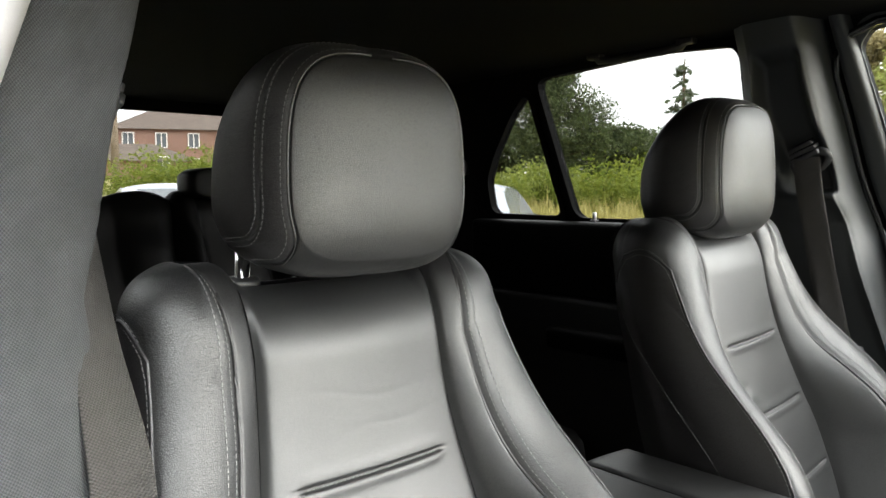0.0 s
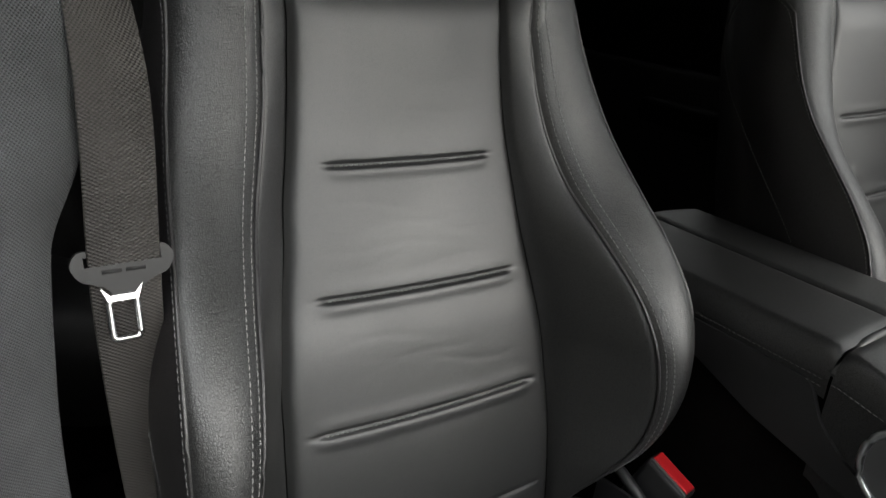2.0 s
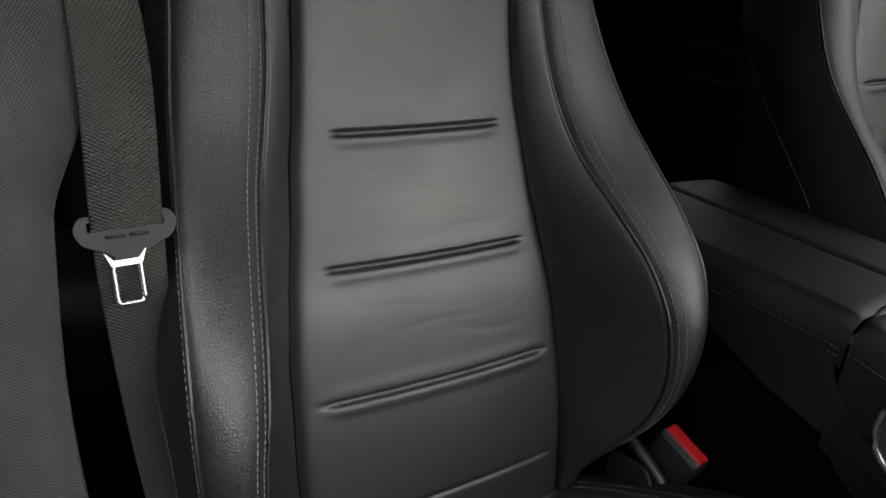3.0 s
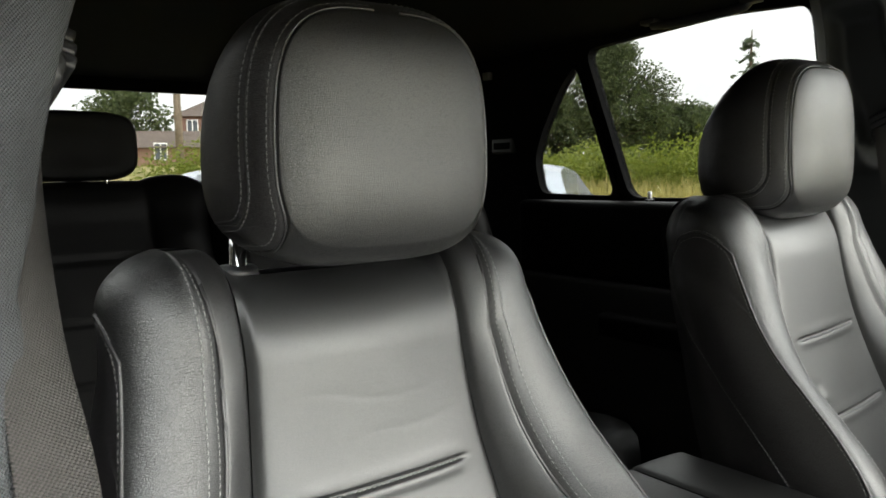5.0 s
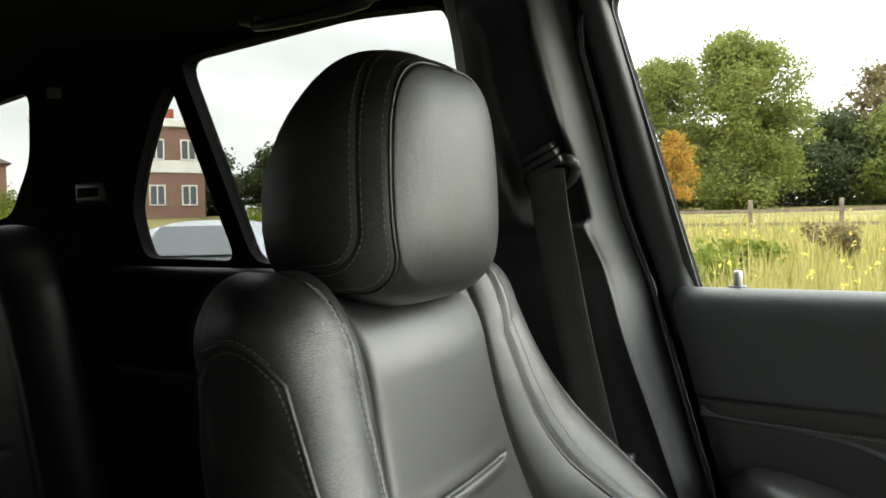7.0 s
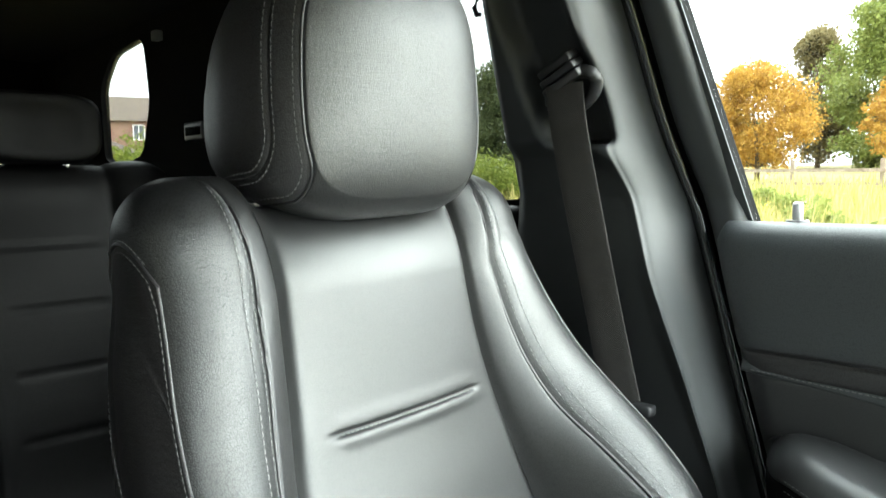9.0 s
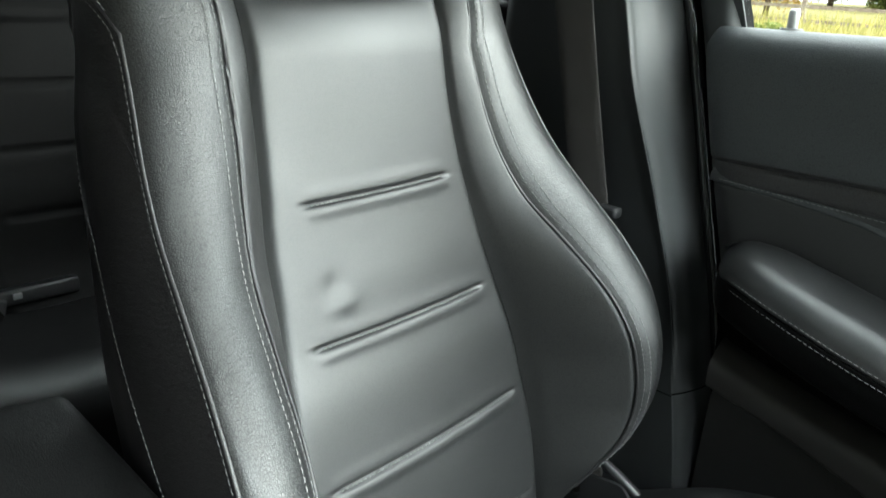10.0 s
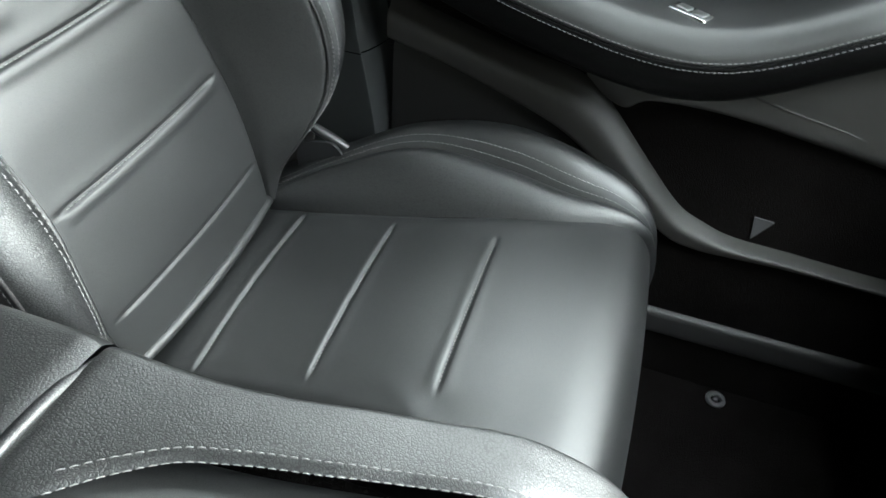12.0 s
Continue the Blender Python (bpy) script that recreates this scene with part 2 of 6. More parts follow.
def hermite(xs, ys):
    """A smooth curve through the points of a table."""
    xs, ys = np.array(xs, float), np.array(ys, float)
    d = np.gradient(ys, xs)

    def at(x):
        x = np.clip(np.asarray(x, float), xs[0], xs[-1])
        i = np.clip(np.searchsorted(xs, x) - 1, 0, len(xs) - 2)
        h = xs[i + 1] - xs[i]
        t = (x - xs[i]) / h
        return (2 * t**3 - 3 * t**2 + 1) * ys[i] + (t**3 - 2 * t**2 + t) * h * d[i] + (3 * t**2 - 2 * t**3) * ys[i + 1] + (t**3 - t**2) * h * d[i + 1]

    return at


def grid_mesh(p, wrap_v=False):
    """Vertices and quads of an array of points (rows, columns, 3)."""
    r, c = p.shape[:2]
    idx = np.arange(r * c).reshape(r, c)
    a = idx if not wrap_v else np.concatenate([idx, idx[:, :1]], 1)
    q = np.stack([a[:-1, :-1], a[:-1, 1:], a[1:, 1:], a[1:, :-1]], -1).reshape(-1, 4)
    return p.reshape(-1, 3).tolist(), [], q.tolist()


def normals_of(p):
    du, dv = np.gradient(p, axis=1), np.gradient(p, axis=0)
    n = np.cross(du, dv)
    return n / np.maximum(np.linalg.norm(n, axis=-1, keepdims=True), 1e-9)


def box_bm(x0, x1, y0, y1, z0, z1, bevel=0.0, seg=2):
    bm = bmesh.new()
    bmesh.ops.create_cube(bm, size=1)
    for v in bm.verts:
        v.co = Vector(((x0 + x1) / 2 + v.co.x * (x1 - x0), (y0 + y1) / 2 + v.co.y * (y1 - y0), (z0 + z1) / 2 + v.co.z * (z1 - z0)))
    if bevel:
        bmesh.ops.bevel(bm, geom=bm.edges[:], offset=bevel, segments=seg, affect="EDGES", profile=0.6)
    return bm


def prism_bm(outline, depth_vec, holes=(), shape=None, bevel=0.0):
    """A plate with the outline (and holes) in two axes, given its place by shape(a, b), and thickness along depth_vec."""
    bm = bmesh.new()
    edges = []
    for loop in (outline, *holes):
        vs = [bm.verts.new(shape(a, b)) for a, b in loop]
        edges += [bm.edges.new((vs[i - 1], vs[i])) for i in range(len(vs))]
    bmesh.ops.triangle_fill(bm, use_beauty=True, use_dissolve=False, edges=edges)
    g = bmesh.ops.extrude_face_region(bm, geom=bm.faces[:])
    bmesh.ops.translate(bm, vec=depth_vec, verts=[v for v in g["geom"] if isinstance(v, bmesh.types.BMVert)])
    bmesh.ops.recalc_face_normals(bm, faces=bm.faces[:])
    return bm


def tube_bm(points, radius, sides=8, closed=False):
    """A round rod along the points."""
    bm = bmesh.new()
    pts = [Vector(p) for p in points]
    rings, up = [], Vector((0, 0, 1))
    for i, p in enumerate(pts):
        a, b = pts[max(i - 1, 0)], pts[min(i + 1, len(pts) - 1)]
        if closed:
            a, b = pts[i - 1], pts[(i + 1) % len(pts)]
        d = (b - a).normalized()
        s = d.cross(up if abs(d.z) < 0.95 else Vector((1, 0, 0))).normalized()
        t = s.cross(d)
        r = radius[i] if isinstance(radius, (list, tuple)) else radius
        rings.append([bm.verts.new(p + (s * math.cos(k) + t * math.sin(k)) * r) for k in (math.tau * j / sides for j in range(sides))])
    n = len(rings)
    for i in range(n if closed else n - 1):
        for j in range(sides):
            bm.faces.new((rings[i][j], rings[i][(j + 1) % sides], rings[(i + 1) % n][(j + 1) % sides], rings[(i + 1) % n][j]))
    if not closed:
        bm.faces.new(rings[0][::-1])
        bm.faces.new(rings[-1])
    bmesh.ops.recalc_face_normals(bm, faces=bm.faces[:])
    return bm


def stitch_mesh(points, outward, length=0.0038, pitch=0.0056, radius=0.00045, lift=0.0004):
    """Short thread stitches along a line of points, lying on a surface with the given normals."""
    p, o = np.array(points, float), np.array(outward, float)
    run = np.r_[0, np.cumsum(np.linalg.norm(np.diff(p, axis=0), axis=1))]
    verts, faces = [], []
    for s in np.arange(pitch / 2, run[-1] - pitch / 2, pitch):
        ends = [np.array([np.interp(s + k, run, p[:, i]) for i in range(3)]) for k in (-length / 2, 0, length / 2)]
        nrm = np.array([np.interp(s, run, o[:, i]) for i in range(3)])
        nrm /= np.linalg.norm(nrm) + 1e-9
        ahead = ends[2] - ends[0]
        side = np.cross(ahead, nrm)
        side *= radius / (np.linalg.norm(side) + 1e-9)
        base = len(verts)
        for e, h, w in zip(ends, (-0.2, 1.0, -0.2), (0.7, 1.0, 0.7)):
            c = e + nrm * (lift * h)
            verts += [(c + side * w).tolist(), (c + nrm * radius * 1.2).tolist(), (c - side * w).tolist()]
        for k in (0, 3):
            faces += [(base + k, base + k + 1, base + k + 4, base + k + 3), (base + k + 1, base + k + 2, base + k + 5, base + k + 4)]
    return verts, [], faces


def rounded(loop, r=0.03, seg=5):
    """The outline with its corners rounded."""
    out = []
    for i, c in enumerate(loop):
        a, b = Vector(loop[i - 1]), Vector(loop[(i + 1) % len(loop)])
        c = Vector(c)
        ra = min(r, (a - c).length * 0.45, (b - c).length * 0.45)
        p, q = c + (a - c).normalized() * ra, c + (b - c).normalized() * ra
        for k in range(seg + 1):
            t = k / seg
            out.append(tuple((p * (1 - t) + c * t) * (1 - t) + (c * (1 - t) + q * t) * t))
    return out


# ---- front seats ----
SEAT_X = 0.382
Z_T = (0.76, 0.80, 0.85, 0.88, 0.91, 0.94, 0.97, 1.00, 1.04, 1.08, 1.12, 1.16, 1.20, 1.26, 1.30)
A_U = hermite(Z_T, (0.1389, 0.1406, 0.1404, 0.1410, 0.1399, 0.1384, 0.1373, 0.1336, 0.1279, 0.1212, 0.1169, 0.1109, 0.1070, 0.1037, 0.1024))
A_Y = hermite(Z_T, (-0.1037, -0.0979, -0.0901, -0.0833, -0.0755, -0.0662, -0.0568, -0.0470, -0.0309, -0.0169, -0.0029, 0.0082, 0.0173, 0.0271, 0.0320))
B_U = hermite(Z_T, (0.1461, 0.1532, 0.1698, 0.1833, 0.1920, 0.1933, 0.1916, 0.1872, 0.1794, 0.1683, 0.1546, 0.1429, 0.1346, 0.1289, 0.1230))
B_Y = hermite(Z_T, (-0.1079, -0.1185, -0.1481, -0.1629, -0.1690, -0.1703, -0.1665, -0.1587, -0.1337, -0.0909, -0.0450, -0.0193, -0.0034, 0.0159, 0.0301))
C_U = hermite(Z_T, (0.2041, 0.2121, 0.2229, 0.2282, 0.2311, 0.2332, 0.2347, 0.2352, 0.2332, 0.2278, 0.2204, 0.2134, 0.2064, 0.1977, 0.1973))
C_Y = hermite(Z_T, (-0.0410, -0.0604, -0.1033, -0.1327, -0.1519, -0.1631, -0.1657, -0.1617, -0.1463, -0.1153, -0.0752, -0.0362, -0.0080, 0.0194, 0.0375))
BACK_Y = hermite(Z_T, (0.0, 0.01, 0.025, 0.034, 0.042, 0.05, 0.058, 0.066, 0.078, 0.09, 0.102, 0.115, 0.128, 0.146, 0.155))
GROOVES = ((1.148, 0.0785), (1.041, 0.0960), (0.9335, 0.1110))


def arch(p):
    return 4 * p * (1 - p)


def back_point(strip, p, z):
    """A point of the backrest at height z. Strips: 0 insert (p -1 to 1), 1 inner bolster wall, 2 bolster face, 3 side, 4 back; p 0 to 1, for the +x side."""
    ua, ya, ub, yb, uc, yc, yk = A_U(z), A_Y(z), B_U(z), B_Y(z), C_U(z), C_Y(z), BACK_Y(z)
    if strip == 0:
        u, y = p * ua, ya - 0.0065 * (1 - p**2) - 0.004 * (1 - np.abs(p) ** 22)
    elif strip == 1:
        u = ua + (ub - ua) * p
        y = ya + (yb - ya) * p - arch(p) * ((ub - ua) * 0.05 + 0.0015)
    elif strip == 2:
        u = ub + (uc - ub) * p
        y = yb + (yc - yb) * p - arch(p) * 0.012
    elif strip == 3:
        u = uc + 0.010 * np.sin(np.minimum(p * 1.5, 1) * math.pi * 0.9) - 0.014 * p * ease((z - 1.20) / 0.10) - 0.045 * np.clip(p - 0.72, 0, 1) ** 1.5 * 4
        y = yc + (yk - yc) * p
    else:
        u = (uc - 0.027) * (1 - 2 * p)
        y = yk + 0.012 * arch(p)
    return np.stack(np.broadcast_arrays(u, y, z), -1)


def ease(k):
    k = np.clip(k, 0, 1)
    return k * k * (3 - 2 * k)


def crest(u):
    """The height at which the backrest starts to round over, lower towards the shoulders."""
    return 1.258 + 0.034 * ease((np.abs(u) - 0.122) / 0.05)


def groove_depth(u, z, dimple):
    d = 0 * z
    for gz, half in GROOVES:
        inside = 1 / (1 + np.exp((np.abs(u) - half) / 0.003))
        d = d + inside * (0.0042 * np.exp(-(((z - gz) / 0.0024) ** 4)) - 0.0013 * np.exp(-(((z - gz + 0.007) / 0.005) ** 2)) - 0.0006 * np.exp(-(((z - gz - 0.008) / 0.006) ** 2)))
    d = d + 0.0022 * np.exp(-(((z - 0.823) / 0.0026) ** 2)) / (1 + np.exp((np.abs(u) - 0.118) / 0.003))
    if dimple:
        d = d + 0.0016 * np.exp(-(((u + 0.07) / 0.010) ** 2 + ((z - 1.085) / 0.008) ** 2)) - 0.0020 * np.exp(-(((u + 0.066) / 0.014) ** 2 + ((z - 1.068) / 0.007) ** 2))
    # soft folds across the lower half
    for fz, fu, tilt, half in ((1.098, 0.01, 0.10, 0.06), (1.089, 0.05, -0.12, 0.04), (1.078, -0.02, -0.06, 0.07), (1.068, -0.05, 0.1, 0.04), (1.060, 0.03, 0.16, 0.05), (1.112, -0.04, -0.1, 0.05), (0.985, 0.0, 0.1, 0.07), (0.972, 0.05, -0.08, 0.05), (1.003, -0.04, -0.05, 0.05), (1.22, 0.0, -0.08, 0.06), (1.19, 0.03, 0.1, 0.05)):
        d = d + (0.00004 if dimple else 0.0002) * np.exp(-(((z - fz - tilt * (u - fu) - 0.004 * np.sin(u * 45 + fz * 60)) / 0.0035) ** 2)) * np.exp(-(((u - fu) / half) ** 2))
    return d


def panel_top(p):
    """The height at which the side panel ends under the shoulder, an arch from its front edge to its rear one."""
    return 1.312 - 0.026 * (1 - np.sqrt(1 - np.clip(1 - p / 0.16, 0, 1) ** 2)) - 0.070 * np.clip((p - 0.33) / 0.6, 0, 1) ** 2


CUT = 138


def strip_grid(strip, ps, rows=150, sign=1, dimple=False, warp=False, cap=0.044):
    """Points of one strip of the backrest, from its foot over its rounded top, as rows and columns."""
    ps = np.array(ps, float)[None, :]
    t = np.linspace(0, 1, rows)[:, None]
    guess = back_point(strip, ps, np.full_like(ps, 1.27))
    top = crest(guess[..., 0])
    z = 0.76 + t * (top - 0.76)
    if warp:
        tc = t[CUT, 0]
        arc = panel_top(np.minimum(ps, 0.95))
        top = np.maximum(top, arc + 0.004)
        z = np.where(t <= tc, 0.76 + t / tc * (arc - 0.76), arc + (t - tc) / (1 - tc) * (top - arc))
    p = back_point(strip, np.broadcast_to(ps, z.shape), z)
    if strip == 0:
        d = groove_depth(p[..., 0] * sign, z, dimple) + 0.0035 * np.exp(-((np.abs(ps) - 1) / 0.035) ** 2)
        p = p + np.stack([0 * d, d * 0.96, -d * 0.25], -1)
    if strip == 1:
        d = 0.0035 * np.exp(-((ps / 0.10) ** 2)) + 0.0030 * np.exp(-(((ps - 1) / 0.045) ** 2))
        p = p + np.stack([0.3 * d, d, -0.2 * d], -1)
    if strip == 2:
        d = 0.0030 * np.exp(-((ps / 0.05) ** 2)) + 0.002 * np.exp(-(((ps - 1) / 0.05) ** 2))
        p = p + np.stack([-0.2 * d, d, 0 * d], -1)
    last = p[-1]
    wide = np.abs(last[:, 0])
    mid_u = np.sign(last[:, 0]) * np.where(wide < 0.10, wide, 0.10 + 0.046 * np.clip((wide - 0.10) / 0.03, 0, 1))
    mid_y = 0.078 + 0.22 * np.clip(last[:, 1], 0, 0.15)
    tops = 1.288 + cap + 0.026 * ease((np.abs(mid_u) - 0.088) / 0.036)
    lid = []
    # the insert rolls over in one curve that goes on from its slope
    roll = np.ones(last.shape[0]) if strip == 0 else 1 - ps[0] if strip == 1 else np.zeros(last.shape[0])
    lean = (p[-8, :, 1] - p[-28, :, 1]) / (p[-8, :, 2] - p[-28, :, 2])
    rise = tops - last[:, 2]
    for a in np.linspace(0, math.pi / 2, 16)[1:]:
        c, s, k = math.cos(a), math.sin(a), a / (math.pi / 2)
        b0, b1, b2, b3 = (1 - k) ** 3, 3 * k * (1 - k) ** 2, 3 * k * k * (1 - k), k ** 3
        y1, y2 = last[:, 1] + lean * rise * 0.5, last[:, 1] + (mid_y - last[:, 1]) * 0.45
        yb = b0 * last[:, 1] + b1 * y1 + b2 * y2 + b3 * mid_y
        zb = last[:, 2] + rise * (0.5 * b1 + b2 + b3)
        lid.append(np.stack([mid_u + (last[:, 0] - mid_u) * c, (mid_y + (last[:, 1] - mid_y) * c) * (1 - roll) + yb * roll, (last[:, 2] + rise * s) * (1 - roll) + zb * roll], -1))
    p = np.concatenate([p, np.array(lid)], 0)
    p[..., 0] *= sign
    return p if sign > 0 else p[:, ::-1]


def shoulder_grids(sign, cap):
    """The bolster's face and the seat's side in one sheet: creased along the seam below, rounded over the shoulder."""
    pa = np.r_[0, 0.02, 0.05, np.linspace(0.1, 0.9, 24), 0.94, 0.97, 1]
    pb = np.r_[0, 0.025, 0.05, 0.08, np.linspace(0.12, 1, 24)]
    g = np.concatenate([strip_grid(2, pa, cap=cap), strip_grid(3, pb, warp=True, cap=cap)[:, 1:]], 1)
    w = np.clip((g[..., 2:] - 1.195) / 0.05, 0, 1) ** 2
    w[:, :6] = 0
    w[:, len(pa) + 16:] = 0
    for _ in range(45):
        lap = np.zeros_like(g)
        lap[:, 1:-1] = (g[:, :-2] + g[:, 2:]) / 2 - g[:, 1:-1]
        lap[1:-1] += 0.25 * ((g[:-2] + g[2:]) / 2 - g[1:-1]) * (w[1:-1] > 0.2)
        g = g + 0.5 * w * lap
    a, b = g[:, :len(pa)].copy(), g[:, len(pa) - 1:].copy()
    a[..., 0] *= sign
    b[..., 0] *= sign
    return a, b, pb


def seam_line(strip, p, z0, z1, sign, count=110):
    z = np.linspace(z0, z1, count)
    pts = back_point(strip, np.full_like(z, p) if np.isscalar(p) else p, z)
    e = 0.02
    q = back_point(strip, (np.full_like(z, p) if np.isscalar(p) else p) + e, z)
    w = back_point(strip, np.full_like(z, p) if np.isscalar(p) else p, z + 0.002)
    n = np.cross(q - pts, w - pts)
    n /= np.linalg.norm(n, axis=1, keepdims=True) + 1e-12
    pts[:, 0] *= sign
    n[:, 0] *= sign
    return pts, n


def over_top(strip, p, sign, start, cap_rows, cap):
    """A seam from the foot of a strip over part of the rounded top, with its normals."""
    g = strip_grid(strip, np.array([p - 0.01, p, p + 0.01]), 150, 1, cap=cap)
    n = normals_of(g)[:, 1]
    line = g[:, 1]
    keep = np.arange(len(line)) < 150 + cap_rows
    keep &= line[:, 2] > start
    line, n = line[keep].copy(), n[keep].copy()
    n *= np.where(n[:, 1:2] > 0.3, -1, 1)
    line[:, 0] *= sign
    n[:, 0] *= sign
    return line, n


def ring_points(y, a, zb, zt, n, count=96):
    th = np.linspace(0, math.tau, count, endpoint=False)
    c, s = np.cos(th), np.sin(th)
    u = a * np.sign(c) * np.abs(c) ** (2 / n)
    z = (zt + zb) / 2 + (zt - zb) / 2 * np.sign(s) * np.abs(s) ** (2 / n)
    return np.stack([u, np.full_like(u, y), z], -1)


H_Y = (-0.013, 0.0, 0.02, 0.05, 0.08, 0.105, 0.125, 0.138)
H_A = hermite(H_Y, (0.0965, 0.106, 0.115, 0.121, 0.121, 0.114, 0.098, 0.05))
H_B = hermite(H_Y, (1.336, 1.325, 1.320, 1.320, 1.323, 1.329, 1.344, 1.385))
H_T = hermite(H_Y, (1.518, 1.527, 1.533, 1.533, 1.516, 1.492, 1.460, 1.425))
H_N = hermite(H_Y, (3.9, 3.8, 3.7, 3.6, 3.5, 3.3, 3.0, 2.4))


def taper(f):
    """The headrest narrows upwards. f: -1 at its foot, 1 at its top."""
    return 1.0 - 0.085 * np.clip(f + 0.25, 0, 1.25) ** 2


def headrest_ring(y, count=96):
    r = ring_points(y, float(H_A(y)), float(H_B(y)), float(H_T(y)), float(H_N(y)), count)
    r[:, 0] *= taper((r[:, 2] - (H_B(y) + H_T(y)) / 2) / ((H_T(y) - H_B(y)) / 2))
    return r


def side_point(y, z):
    """The headrest's side at depth y and height z."""
    zc, hz = (H_T(y) + H_B(y)) / 2, (H_T(y) - H_B(y)) / 2
    return H_A(y) * (1 - np.minimum(np.abs((z - zc) / hz), 0.999) ** H_N(y)) ** (1 / H_N(y)) * taper((z - zc) / hz)


def hem(z, y0, zc, r):
    """The depth of a seam on the headrest's side: straight down at y0, then round a quarter turn and back along the foot."""
    low = np.clip((zc - z) / r, 0, 1)
    back = np.clip((zc - r * 0.985 - z) / 0.006, 0, 1)
    return np.minimum(y0 + r * (1 - np.sqrt(1 - np.minimum(low, 0.985) ** 2)) + back * 0.13, 0.124)


def hem_line(y0, zc, r, sgn):
    """Points of such a seam from the top's middle down the side and back."""
    th = np.linspace(math.pi / 2, 0.0, 70)
    up = headrest_ring(y0, 280)[:70][::-1]
    up = up[up[:, 2] > zc]
    a = np.linspace(0, math.pi / 2 * 0.97, 22)
    zz = np.r_[np.linspace(up[-1, 2], zc, 12)[1:-1], zc - r * np.sin(a), zc - r - 0.006 * np.linspace(0, 1, 12)[1:]]
    yy = np.r_[np.full(10, y0), y0 + r * (1 - np.cos(a)), np.linspace(y0 + r, 0.118, 12)[1:]]
    low = np.stack([side_point(yy, zz), yy, zz], -1)
    line = np.concatenate([up, low])
    out = line - np.array([0, 0.05, 1.43])
    out[:, 1] *= 0.3
    flip = np.array([sgn, 1, 1])
    return line * flip, out * flip


SEAM_FRONT, SEAM_REAR = (-0.011, 1.370, 0.034), (0.013, 1.390, 0.034)


def build_headrest(seat, shift, foot, depth, far):
    count = 320
    ys = np.linspace(-0.013, 0.138, 60)
    rings = np.array([headrest_ring(y, count) for y in ys])

    def on(y):
        """The surface at one depth for each column."""
        k = np.clip((y - ys[0]) / (ys[1] - ys[0]), 0, len(ys) - 1.001)
        i = k.astype(int)
        c = np.arange(count)
        return rings[i, c] + (rings[i + 1, c] - rings[i, c]) * (k - i)[:, None]

    def border(seam):
        y = np.full(count, 0.03)
        for _ in range(40):
            y = y * 0.7 + 0.3 * hem(on(y)[:, 2], *seam)
        return y

    b1, b2 = border(SEAM_FRONT), border(SEAM_REAR)
    b2 = np.maximum(b2, b1 + 0.003)

    def rows_between(lo, hi, steps, dip0, dip1):
        out = []
        for k in steps:
            y = lo + (hi - lo) * k
            p = on(y)
            d = p - np.stack([np.zeros(count), y, np.full(count, 1.43)], -1)
            gap = (hi - lo)
            dip = dip0 * np.exp(-((k * gap / 0.0022) ** 2)) + dip1 * np.exp(-(((1 - k) * gap / 0.0022) ** 2))
            out.append(p - d / np.linalg.norm(d, axis=1, keepdims=True) * dip[:, None])
        return out

    disc = [(lambda r: np.stack([r[:, 0] * s, np.full(len(r), -0.0265 + 0.0135 * s**3.6), 1.435 + (r[:, 2] - 1.435) * s], -1))(rings[0]) for s in (0.001, *np.linspace(0.06, 0.9, 15), 0.93, 0.96, 0.985)]
    steps = np.r_[0, 0.03, 0.06, np.linspace(0.1, 0.9, 9), 0.94, 0.97, 1]
    face = part("headrest", grid_mesh(np.array(disc + rows_between(np.full(count, -0.013), b1, steps, 0, 0.0016)), True), M_HEAD, seat, "padded headrest with a grained leather face")
    face.location = (shift, 0.021 if far else 0.0, -0.010 + 1.332 * (1 - 1.06) if far else 0.0103)
    if far:
        face.scale.z = 1.06
    part("band", grid_mesh(np.array(rows_between(b1, b2, steps, 0.0016, 0.0012)), True), M_SIDE, face, "stitched leather band")
    back = rows_between(b2, np.full(count, 0.138), np.r_[0, 0.01, 0.02, 0.04, np.linspace(0.08, 1, 16)], 0.0012, 0)
    back.append(np.broadcast_to(np.array([0, 0.14, 1.405]), back[0].shape))
    part("shell", grid_mesh(np.array(back), True), M_SIDE, face)
    for sgn in (1, -1):
        y0, zc, r = SEAM_FRONT
        part("piping", tube_bm([tuple(q) for q in hem_line(y0, zc, r, sgn)[0][:-10]], 0.0012, 6), M_SIDE, face)
        part("stitching", stitch_mesh(*hem_line(y0 + 0.005, zc, r - 0.005, sgn)), M_THREAD, face)
        y0, zc, r = SEAM_REAR
        for off in (-0.004, 0.004):
            part("stitching", stitch_mesh(*hem_line(y0 + off, zc, r - off, sgn)), M_THREAD, face)
    for sx in (-0.090, 0.060):
        part("post", tube_bm([(sx, depth, foot - 0.06), (sx, depth - 0.006, foot + 0.036)], 0.0072, 14), M_CHROME, face, "chrome headrest post")
        bm = bmesh.new()
        bmesh.ops.create_cone(bm, cap_ends=True, segments=28, radius1=0.020, radius2=0.0165, depth=0.010, matrix=pose(sx, depth, foot + 0.0025))
        bmesh.ops.bevel(bm, geom=[e for e in bm.edges if e.calc_face_angle(0) > 0.6], offset=0.0015, segments=2, affect="EDGES")
        part("collar", bm, M_BLACK, face)


